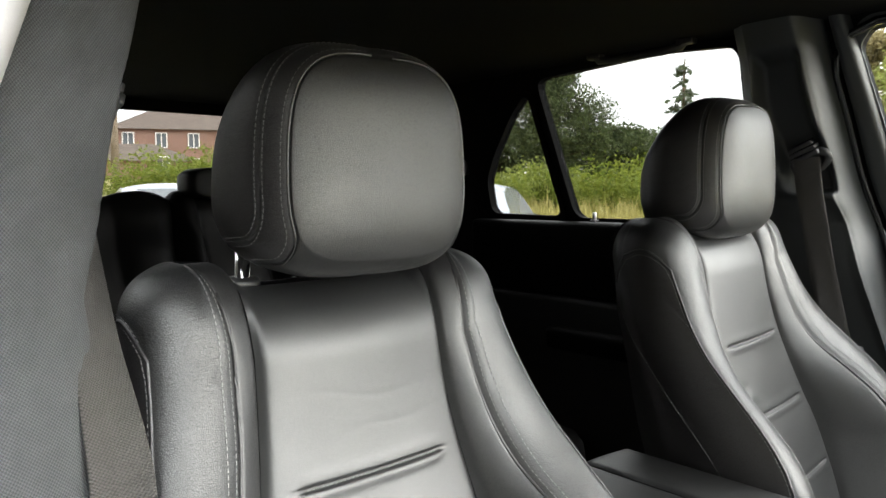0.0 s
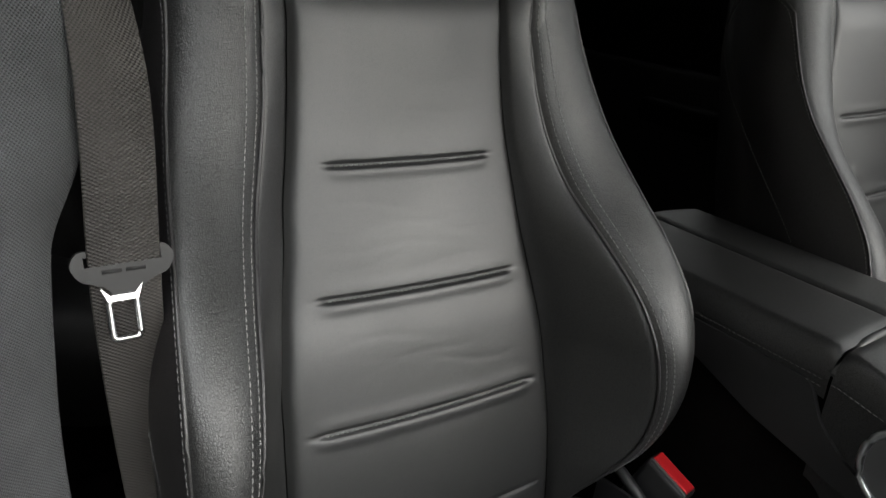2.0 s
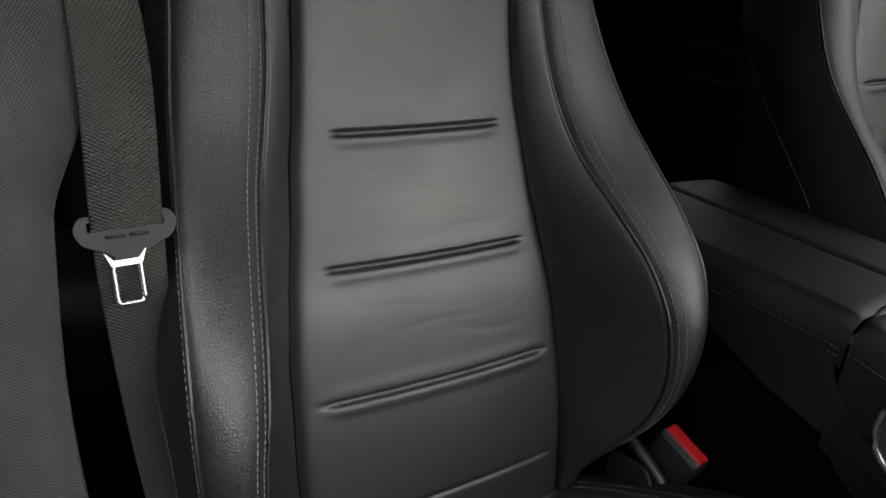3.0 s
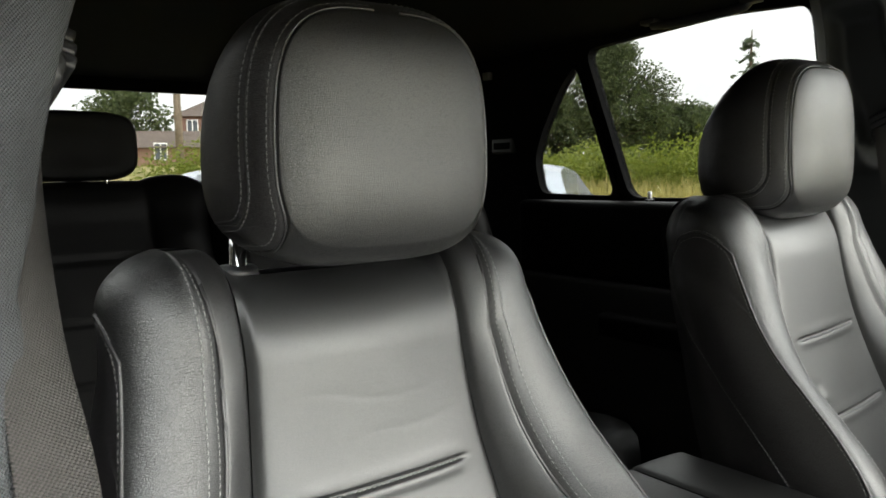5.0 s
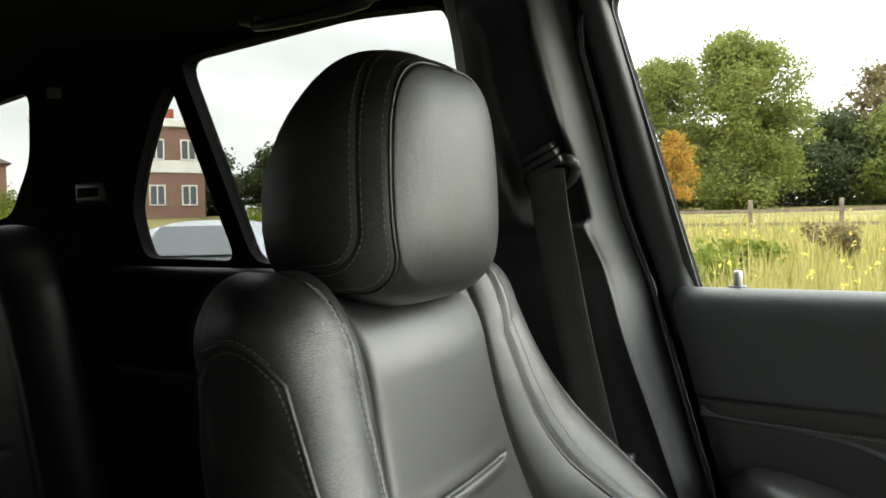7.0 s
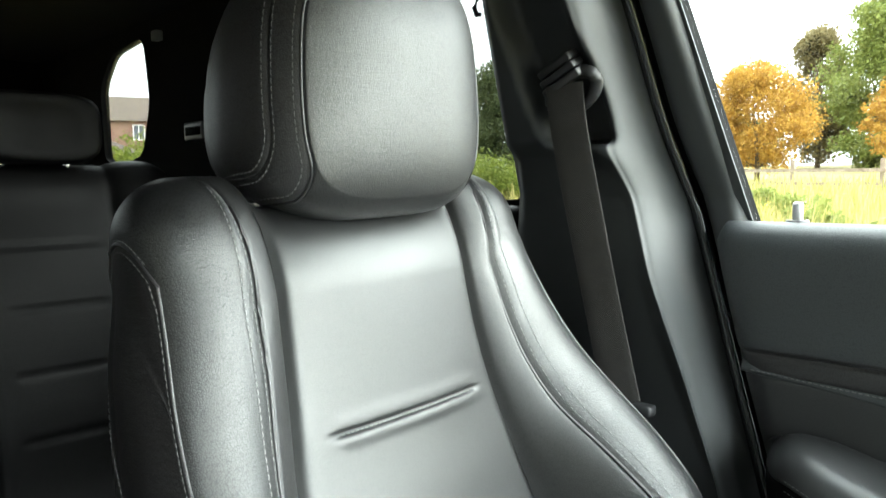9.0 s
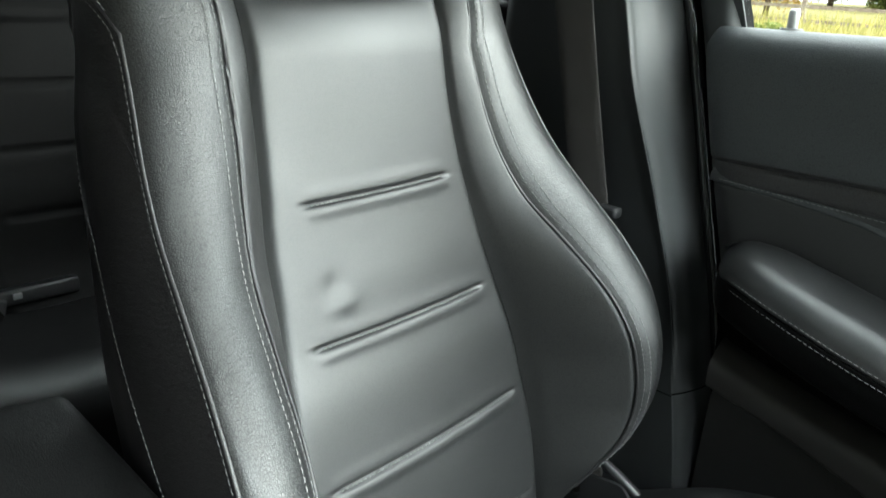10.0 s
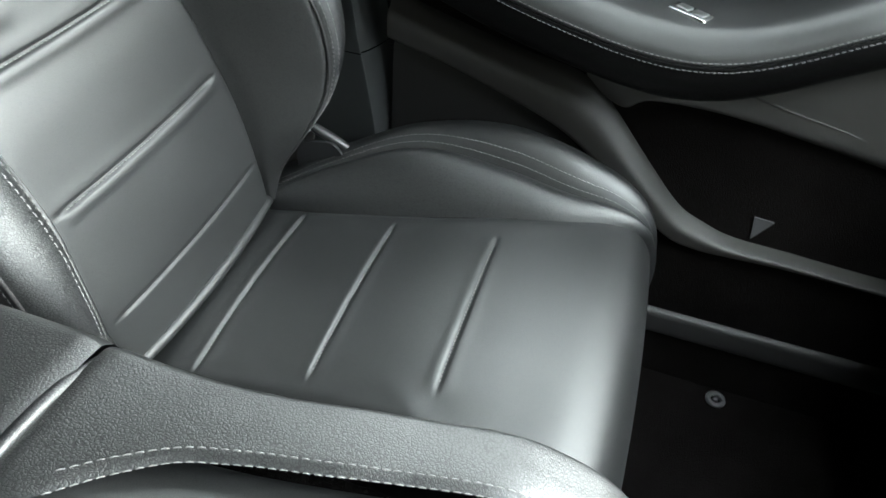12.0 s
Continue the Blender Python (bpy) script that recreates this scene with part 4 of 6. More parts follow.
far_belt, far_web = build_belt(1, [(0.606, -0.006, 1.455, 4), (0.612, -0.010, 1.40, 4), (0.630, -0.021, 1.30, 5), (0.638, -0.030, 1.24, 5), (0.642, -0.047, 1.16, 6), (0.642, -0.066, 1.08, 8), (0.640, -0.085, 0.98, 10), (0.636, -0.105, 0.80, 10), (0.63, -0.115, 0.62, 10)], "dark grey belt hanging down the centre pillar")
near_belt, near_web = build_belt(-1, [(0.606, 0.020, 1.455, 8), (0.620, 0.000, 1.40, 15), (0.634, -0.050, 1.31, 50), (0.632, -0.084, 1.22, 78), (0.635, -0.0915, 1.12, 88), (0.634, -0.088, 1.06, 84), (0.628, -0.075, 0.95, 72), (0.620, -0.068, 0.84, 68), (0.615, -0.06, 0.66, 60)], "grey belt with its tongue hanging beside the seat", 0.042)


def belt_guide(sgn, belt, y0):
    m = pose(sgn * (0.618 if sgn > 0 else 0.612), y0, 1.452, 0, -21 * sgn, 0) @ pose(0, 0, 0, -24, 0, 0)
    loop = [(0.0, 0.034 * math.cos(a), -0.006 + 0.017 * math.sin(a)) for a in np.linspace(0, math.tau, 28, endpoint=False)]
    g = part("belt_guide", tube_bm(loop, 0.0072, 10, True), M_BLACK, belt, "black belt guide loop")
    g.matrix_basis = m
    for k, (z0, z1, dx) in enumerate(((0.004, 0.0135, -0.013), (0.0145, 0.023, -0.0115), (0.024, 0.033, -0.009))):
        cap = part("guide_cover", box_bm(dx, 0.010, -0.027 + 0.001 * k, 0.027 - 0.002 * k, z0, z1, 0.0022, 2), M_BLACK, belt)
        cap.matrix_basis = m if sgn > 0 else m @ Matrix.Diagonal((-1, 1, 1, 1))
    bolt = part("guide_bolt", tube_bm([(0.002, 0.03, -0.018), (-0.006, 0.03, -0.018)], 0.006, 14), M_SATIN, belt, "bright guide bolt")
    bolt.matrix_basis = m if sgn > 0 else m @ Matrix.Diagonal((-1, 1, 1, 1))


belt_guide(1, far_belt, -0.006)
belt_guide(-1, near_belt, 0.020)
clip = part("belt_stop", box_bm(-0.012, 0.004, -0.014, 0.010, -0.006, 0.006, 0.004, 2), M_BLACK, far_belt)
clip.location = (0.640, -0.088, 1.106)

# tongue on the near belt
tongue_m = pose(-0.636, -0.0905, 1.112, 0, 0, 1) @ pose(0, 0, 0, -17, 0, 0) @ Matrix.Diagonal((0.76, 1, 0.80, 1))


def tongue_outline():
    return rounded([(-0.034, 0.016), (-0.040, 0.006), (-0.034, -0.006), (-0.016, -0.012), (-0.010, -0.020), (0.010, -0.020), (0.016, -0.012), (0.034, -0.006), (0.040, 0.006), (0.034, 0.016)], 0.005)


body_t = part("tongue", prism_bm(tongue_outline(), (0, 0.007, 0), ([(-0.029, 0.004), (0.029, 0.004), (0.029, 0.0115), (-0.029, 0.0115)],), lambda a, b: (a, -0.0035, b)), M_LINING, near_belt, "grey plastic belt tongue", smooth=False)
body_t.matrix_basis = tongue_m
blade = part("blade", tube_bm([(a, 0, b) for a, b in rounded([(-0.0105, -0.022), (-0.0105, -0.054), (0.0105, -0.054), (0.0105, -0.022)], 0.004)], 0.0029, 10, True), M_STEEL, body_t, "bright metal latch blade")
part("blade_neck", prism_bm([(-0.016, -0.0125), (-0.0115, -0.024), (0.0115, -0.024), (0.016, -0.0125), (0.0095, -0.0195), (-0.0095, -0.0195)], (0, 0.005, 0), (), lambda a, b: (a - 0.004, -0.0042, b)), M_STEEL, body_t, smooth=False)
blade.location.x = -0.004
part("embossing", box_bm(-0.017, -0.002, -0.0039, -0.0034, -0.0025, 0.0005), M_LINING, body_t)
part("embossing", box_bm(0.001, 0.016, -0.0039, -0.0034, -0.0025, 0.0005), M_LINING, body_t)


def seal_tube(name, loop, sgn, off, radius, material, label):
    ob = part(name, tube_bm([(sgn * (float(side_x(z)) + off), y, z) for y, z in loop], radius, 10), material)
    return tagged(ob, label, "door seal", kind="structure")


EDGE = [(float(P_F(z)) - 0.006, float(z)) for z in np.linspace(0.47, 1.60, 40)] + [(-0.055, 1.63), (-0.075, 1.665), (-0.12, 1.682), (-0.25, 1.688), (-0.45, 1.678), (-0.62, 1.60)]
# dark rubber; the doorway's sky light on it is put into this pale colour
M_SEAL_LIT = plastic("lit_rubber", (0.559, 0.5375, 0.5375), 0.55)
EDGE_FAR = [(float(P_FAR(z)) - 0.006, float(z)) for z in np.linspace(0.47, 1.60, 40)] + [(-0.044, 1.63), (-0.064, 1.665), (-0.11, 1.682), (-0.25, 1.688), (-0.45, 1.678), (-0.62, 1.60)]
seal_tube("trim_seal_left", EDGE_FAR, 1, -0.012, 0.008, M_GLOSSY, "black rubber door seal")
seal_tube("trim_seal_right", [(y - 0.012, z) for y, z in EDGE], -1, -0.004, 0.016, M_SEAL_LIT, "dark rubber door seal of the open doorway, coloured pale as if lit")
seal_tube("trim_strip_left", [(y - 0.0045, z) for y, z in EDGE_FAR], 1, -0.0205, 0.0016, M_SEAL, "grey narrow lip along the door seal")

# door window frame
def grown(loop, d):
    c = (sum(p[0] for p in loop) / len(loop), sum(p[1] for p in loop) / len(loop))
    out = []
    for i, p in enumerate(loop):
        a, b = Vector(loop[i - 1]), Vector(loop[(i + 1) % len(loop)])
        t = (b - a)
        n = Vector((t.y, -t.x))
        n = n.normalized() if n.length > 1e-6 else Vector((0, 0))
        if n.dot(Vector(p) - Vector(c)) < 0:
            n = -n
        out.append((p[0] + n.x * d, p[1] + n.y * d))
    return out


def door_post(u, z):
    """The padded window frame of the far door along its rear edge: u from the seal to the glass."""
    y0, y1 = float(P_FAR(z)) - 0.0135, -0.1577 + 0.2234 * (z - 1.30)
    bulge = 0.028 * (1 - abs(2 * u - 1) ** 4)
    return (float(side_x(z)) + 0.004 - bulge, y0 + (y1 - y0) * u, z)


fw = part("door_window_frame", grid_mesh(np.array([[door_post(u, z) for u in np.linspace(0, 1, 25)] for z in np.linspace(1.24, 1.70, 40)])), M_TRIM)
part("top_frame", prism_bm(grown(FRONT_WIN, 0.022), (-0.003, 0, 0), (FRONT_WIN,), wall_shape(1, 0.0)), M_TRIM, fw, smooth=False)
tagged(fw, "dark grey padded window frame of the closed front door", "door frame", kind="structure")
for nm, loop in (("rear_window_trim", REAR_WIN), ("quarter_window_trim", QUARTER)):
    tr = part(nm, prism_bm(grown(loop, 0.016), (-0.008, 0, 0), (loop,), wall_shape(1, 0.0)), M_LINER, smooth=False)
    tagged(tr, "black trim round the rear side window", "window trim", kind="structure")

# ---- far front door ----
D_Z = (0.50, 0.70, 0.85, 0.95, 1.04, 1.09, 1.115, 1.142, 1.147, 1.152, 1.166, 1.171, 1.176, 1.20, 1.25, 1.275, 1.293, 1.303, 1.306, 1.303, 1.297)
D_X = (0.700, 0.700, 0.706, 0.708, 0.709, 0.707, 0.706, 0.7045, 0.7060, 0.7040, 0.7030, 0.7046, 0.7012, 0.700, 0.699, 0.701, 0.707, 0.717, 0.73, 0.745, 0.757)
M_DOOR = leather("door_leatherette", (0.042, 0.047, 0.050), 0.48, 480, 0.2, 0.04, 0.55)
M_RIB = plastic("warm_grey_plastic", (0.042, 0.040, 0.037), 0.55)


def door_grid(i0, i1, per=5):
    k = np.arange(len(D_Z))
    fz, fx = hermite(k, D_Z), hermite(k, D_X)
    tt = np.linspace(i0, i1, (i1 - i0) * per + 1)
    zz, xx = fz(tt), fx(tt)
    gap = np.interp(zz, [0.5, 0.78, 0.94, 1.03, 1.15, 1.286, 1.306], [-0.262, -0.236, -0.204, -0.196, -0.164, -0.131, -0.135])
    cols = np.r_[0, 0.004, 0.010, 0.018, np.linspace(0.03, 1, 26)]
    y = gap[:, None] + (-1.34 - gap[:, None]) * cols[None, :]
    edge = 0.012 * np.exp(-cols[None, :] / 0.006)
    return np.stack([np.broadcast_to(xx[:, None] + edge, y.shape), y, np.broadcast_to(zz[:, None], y.shape)], -1)


door = thing("door_1", "closed front door with grey padded upper panel and black lower lining", "car door", kind="structure")
part("upper_panel", grid_mesh(door_grid(12, 20)), M_DOOR, door, "grey grained upper door pad")
part("inlay_strip", grid_mesh(door_grid(8, 12)), M_SIDE, door)
part("middle_panel", grid_mesh(door_grid(4, 8)), M_SMOOTH, door)
part("lower_panel", grid_mesh(door_grid(0, 4)), M_CARPET, door, "black carpeted lower lining")
SWEEP = ((-0.165, 1.1500), (-0.24, 1.1440), (-0.29, 1.1390), (-0.331, 1.1320), (-0.366, 1.118), (-0.39, 1.102), (-0.415, 1.078), (-0.436, 1.056), (-0.455, 1.03))
sweep_y, sweep_z = (hermite(np.arange(9), [q[i] for q in SWEEP]) for i in (0, 1))
lip = []
for t in np.linspace(0, 8, 70):
    dy, dz = float(sweep_y(t + 0.05) - sweep_y(t - 0.05)), float(sweep_z(t + 0.05) - sweep_z(t - 0.05))
    q = math.hypot(dy, dz) + 1e-9
    ny, nz = dz / q, -dy / q
    lip.append([(x, float(sweep_y(t)) + ny * a, float(sweep_z(t)) + nz * a) for a, x in ((0.016, 0.7105), (0.011, 0.7072), (0.007, 0.7052), (0.004, 0.7042), (0.0015, 0.7038), (0.0, 0.7041), (-0.001, 0.7052), (-0.0014, 0.709))])
part("crease", grid_mesh(np.array(lip)), M_DOOR, door)
sp = np.array([(0.7028, y, z) for y, z in ((-0.175, 1.152), (-0.25, 1.148), (-0.40, 1.142), (-0.7, 1.13))])
part("stitching", stitch_mesh(sp, np.tile([-1, 0, 0], (4, 1))), M_THREAD_DARK, door)

AR_Y = (0.200, 0.215, 0.240, 0.300, 0.357, 0.443, 0.514, 0.550, 0.600, 0.645, 0.712, 0.80, 0.95)
AR_E = hermite(AR_Y, (0.690, 0.655, 0.630, 0.608, 0.602, 0.600, 0.600, 0.600, 0.603, 0.608, 0.615, 0.63, 0.65))
AR_Z = hermite(AR_Y, (1.058, 1.064, 1.066, 1.055, 1.040, 1.020, 1.0085, 1.0075, 1.014, 1.030, 1.064, 1.10, 1.13))


def arm_section(w):
    e, z, end = float(AR_E(w)), float(AR_Z(w)), min(1.0, (w - 0.196) / 0.03)
    rise = 0.026 + 0.006 * end
    ctrl = [(0.712, z + rise - 0.004), (0.69, z + rise), (e + 0.034, z + rise - 0.001), (e + 0.016, z + rise * 0.80), (e + 0.004, z + rise * 0.42), (e, z + 0.003), (e + 0.0015, z), (e, z - 0.003), (e + 0.002, z - 0.022), (e + 0.012, z - 0.042), (e + 0.04, z - 0.052), (0.712, z - 0.055)]
    t = np.arange(len(ctrl))
    tt = np.linspace(0, len(ctrl) - 1, 56)
    return np.stack([hermite(t, [c[0] for c in ctrl])(tt), np.full(56, -w), hermite(t, [c[1] for c in ctrl])(tt)], -1)


ws = np.r_[np.linspace(0.199, 0.25, 18), np.linspace(0.258, 0.95, 60)]
arm = np.array([arm_section(w) for w in ws])
top_n = 31
ar = part("armrest", grid_mesh(arm[:, :top_n][:, ::-1]), M_SMOOTH, door, "padded leather armrest with grey double stitching")
# the underside's shade is given by the darker rear leather
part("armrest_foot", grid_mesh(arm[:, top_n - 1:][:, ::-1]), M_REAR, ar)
for dz in (0.0045, -0.0050):
    w = np.linspace(0.235, 0.93, 90)
    p = np.stack([AR_E(w) - 0.0008 + (0.0006 if dz > 0 else 0.0005), -w, AR_Z(w) + dz], -1)
    part("stitching", stitch_mesh(p, np.tile([-1, 0, 0.2], (90, 1))), M_THREAD, ar)
# recessed release handle
bez = rounded([(-0.470, 1.066), (-0.478, 1.092), (-0.503, 1.112), (-0.606, 1.098), (-0.634, 1.090), (-0.602, 1.056), (-0.566, 1.045)], 0.013)
part("handle_bezel", tube_bm([(0.7025, y, z) for y, z in bez], 0.0026, 10, True), M_SILVERED, door, "satin bezel round the release handle")
part("handle_cup", prism_bm(bez, (0.004, 0, 0), (), lambda a, b: (0.7045, a, b)), M_BLACK, door, smooth=False)
hb = part("release_handle", prism_bm(rounded([(-0.478, 1.066), (-0.481, 1.088), (-0.502, 1.106), (-0.514, 1.106), (-0.519, 1.086), (-0.532, 1.074), (-0.560, 1.068), (-0.592, 1.063), (-0.574, 1.053), (-0.553, 1.051)], 0.004), (-0.005, 0, 0), (), lambda a, b: (0.7045, a, b)), M_SILVERED, door, "satin silver door release", smooth=False)
part("handle_edge", tube_bm([(0.6985, y, z) for y, z in ((-0.515, 1.090), (-0.520, 1.082), (-0.530, 1.0755), (-0.545, 1.071), (-0.563, 1.067), (-0.592, 1.063))], [0.0014, 0.0022, 0.0028, 0.0026, 0.0022, 0.0012], 10), M_CHROME, hb, "bright handle edge")
sw = part("lock_switch", box_bm(-0.0105, 0.0105, -0.022, 0.022, -0.004, 0.004, 0.0035, 3), M_CHROME, door, "chrome lock switch")
sw.matrix_basis = pose(0.651, -0.548, 1.0375, 0, 0, -31)
for k in (-0.010, 0.008):
    kk = part("switch_key", box_bm(-0.006, 0.006, -0.007, 0.007, 0, 0.0015, 0.0006), M_SATIN, sw)
    kk.location = (0, k, 0.0038)

def moulding(name, top, low, depths, label="", rise=0.0, material=M_RIB):
    """A moulded strip on the door between two edges. depths: (share from the top edge to the low one, x)."""
    k = np.arange(len(top))
    curve = [hermite(k, [q[i] for q in e]) for e in (top, low) for i in (0, 1)]
    a = np.linspace(0, 1, 21)
    xs = np.interp(a, [d[0] for d in depths], [d[1] for d in depths])
    xs[1:-1] = (xs[:-2] + 2 * xs[1:-1] + xs[2:]) / 4
    rows = []
    for t in np.linspace(0, len(top) - 1, 110):
        ty, tz, ly, lz = (float(c(t)) for c in curve)
        up = float(soft(t / rise)) if rise else 1.0
        rows.append([(0.712 + (float(x) - 0.712) * up, ty + (ly - ty) * q, tz + (lz - tz) * q) for q, x in zip(a, xs)])
    return part(name, grid_mesh(np.array(rows)), material, door, label)


RIB_TOP = ((-0.214, 0.978), (-0.254, 0.966), (-0.326, 0.948), (-0.397, 0.934), (-0.447, 0.926), (-0.480, 0.908), (-0.502, 0.887), (-0.558, 0.827), (-0.608, 0.778), (-0.648, 0.758), (-0.688, 0.747), (-0.758, 0.744), (-0.855, 0.740), (-0.95, 0.742))
RIB_LOW = ((-0.214, 0.921), (-0.245, 0.913), (-0.29, 0.903), (-0.36, 0.880), (-0.43, 0.853), (-0.475, 0.826), (-0.515, 0.796), (-0.570, 0.752), (-0.612, 0.727), (-0.650, 0.722), (-0.688, 0.725), (-0.758, 0.729), (-0.855, 0.728), (-0.95, 0.730))
moulding("pocket_rib", RIB_TOP, RIB_LOW, ((0, 0.712), (0.05, 0.700), (0.3, 0.683), (0.42, 0.679), (0.6, 0.6785), (0.93, 0.680), (1.0, 0.712)), "warm grey moulded map pocket rib")
moulding("lower_lining", [(y, z + 0.004) for y, z in RIB_LOW], [(y, 0.60) for y, _ in RIB_LOW], ((0, 0.712), (0.04, 0.703), (0.96, 0.700), (1.0, 0.712)), "black plastic lining under the map pocket", 0.0, M_LINING)
TOP_HI = ((-0.410, 0.952), (-0.480, 0.938), (-0.534, 0.935), (-0.575, 0.945), (-0.615, 0.962), (-0.66, 0.985), (-0.72, 1.01), (-0.95, 1.08))
TOP_LO = ((-0.430, 0.925), (-0.503, 0.893), (-0.530, 0.911), (-0.561, 0.915), (-0.60, 0.914), (-0.65, 0.909), (-0.70, 0.901), (-0.95, 0.86))
moulding("pocket_top", TOP_HI, TOP_LO, ((0, 0.712), (0.1, 0.700), (0.5, 0.6925), (0.85, 0.688), (0.96, 0.690), (1.0, 0.712)), rise=1.6)
part("pocket_tab", prism_bm([(-0.706, 0.752), (-0.724, 0.784), (-0.700, 0.786)], (-0.002, 0, 0), (), lambda a, b: (0.700, a, b)), M_TONGUE, door, smooth=False)
part("seam_line", tube_bm([(0.6915, -0.605, 0.953), (0.690, -0.684, 0.938), (0.690, -0.747, 0.928), (0.6905, -0.80, 0.915), (0.692, -0.93, 0.88)], 0.0013, 6), M_RIB, door)

# lock pins
M_PALE = shader("pale_metallic_plastic", (0.85, 0.85, 0.85), 0.35, 0.3)[0]
for y0, z0, nm in ((-0.204, 1.303, "far"), (0.560, 1.318, "rear")):
    pin = thing("lock_pin", "chrome lock pin standing on the door sill", "lock pin", "lock pins", (0.742, y0, z0))
    part("stem", tube_bm([(0, 0, 0), (0, 0, 0.021), (0, 0, 0.0235)], [0.0052, 0.0052, 0.0040], 16), M_PALE, pin)
    bm = bmesh.new()
    bmesh.ops.create_cone(bm, cap_ends=True, segments=20, radius1=0.012, radius2=0.0105, depth=0.003, matrix=pose(0, 0, 0.0035))
    part("grommet", bm, M_TONGUE, pin)

# rear door lining below the window
rd = thing("door_2", "dark closed rear door lining", "car door", kind="structure")
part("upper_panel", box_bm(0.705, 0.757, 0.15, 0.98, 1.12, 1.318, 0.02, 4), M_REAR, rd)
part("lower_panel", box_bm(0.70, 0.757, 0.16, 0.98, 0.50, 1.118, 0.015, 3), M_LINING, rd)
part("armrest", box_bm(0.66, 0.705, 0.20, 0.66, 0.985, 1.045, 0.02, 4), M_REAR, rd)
part("release_handle", box_bm(0.692, 0.7005, 0.27, 0.37, 1.085, 1.10, 0.003, 2), M_SATIN, rd)

sill = part("trim_sill", box_bm(0.690, 0.757, -1.30, -0.28, 0.545, 0.592, 0.012, 3), M_DARKGREY)
part("sill_carpet", box_bm(0.700, 0.757, -1.30, -0.28, 0.45, 0.544), M_CARPET, sill, smooth=False)
tagged(sill, "grey plastic door sill plate", "door sill", kind="structure")

mat = thing("floor_mat", "black carpet floor mat with a round clip", "floor mat", at=(0.44, -0.88, 0.4505))
part("mat", box_bm(-0.26, 0.26, -0.32, 0.32, 0.0, 0.008, 0.003, 2), M_CARPET, mat)
bm = tube_bm([(0.236 + 0.011 * math.cos(a), 0.123 + 0.011 * math.sin(a), 0.010) for a in np.linspace(0, math.tau, 24, endpoint=False)], 0.0042, 8, True)
part("clip_ring", bm, M_TONGUE, mat, "grey mat clip")
bm = bmesh.new()
bmesh.ops.create_cone(bm, cap_ends=True, segments=20, radius1=0.005, radius2=0.004, depth=0.006, matrix=pose(0.236, 0.123, 0.011))
part("clip_knob", bm, M_TONGUE, mat)

# ---- centre console ----
con = thing("centre_console", "black leather centre console with a split armrest lid and grey stitching", "console")
part("body", box_bm(-0.098, 0.098, -1.0, 0.052, 0.45, 0.985, 0.01, 2), M_CARPET, con, "carpeted console side")


def pad_mesh(x_in, x_out, y0, y1, z_top, z_low, crown, edge, n=26, m=44, out_shift=None):
    """A padded lid: rounded along the outer edge and the ends."""
    us, vs = np.linspace(0, 1, n), np.linspace(0, 1, m)
    p = np.zeros((m, n, 3))
    for j, v in enumerate(vs):
        for i, u in enumerate(us):
            y = y0 + (y1 - y0) * v
            a = max(0.0, (u - 0.72) / 0.28)
            xo = x_out + (out_shift(y) if out_shift else 0.0)
            x = x_in + (xo - x_in) * (min(u, 0.72) / 0.72 * 0.86 + 0.14 * math.sin(a * math.pi / 2))
            z = z_top - crown * (u / 0.72) ** 2 * 0.5 if u <= 0.72 else z_top - crown * 0.5 - (z_top - crown * 0.5 - z_low) * (1 - math.cos(a * math.pi / 2))
            ends = min(v, 1 - v) * abs(y1 - y0)
            z -= edge * (1 - min(1, ends / 0.010)) ** 2 * (1 if a < 0.5 else 0.4)
            inn = u * abs(x_out - x_in)
            z -= edge * 0.8 * (1 - min(1, inn / 0.006)) ** 2
            p[j, i] = (x, y, z)
    return p


FLARE = hermite((0.24, 0.30, 0.36, 0.44, 0.52, 0.60, 0.70), (0, 0, 0.002, 0.016, 0.032, 0.039, 0.042))
INNER = hermite((0.26, 0.28, 0.30, 0.325, 0.35, 0.375, 0.42, 0.46, 0.50, 0.70), (0.001, 0.002, 0.012, 0.036, 0.054, 0.061, 0.066, 0.071, 0.074, 0.076))
DROP = hermite((0.24, 0.27, 0.33, 0.45, 0.52, 0.56, 0.60, 0.66), (0, 0, 0.008, 0.013, 0.019, 0.040, 0.09, 0.16))


def flare(y):
    return float(FLARE(-y))


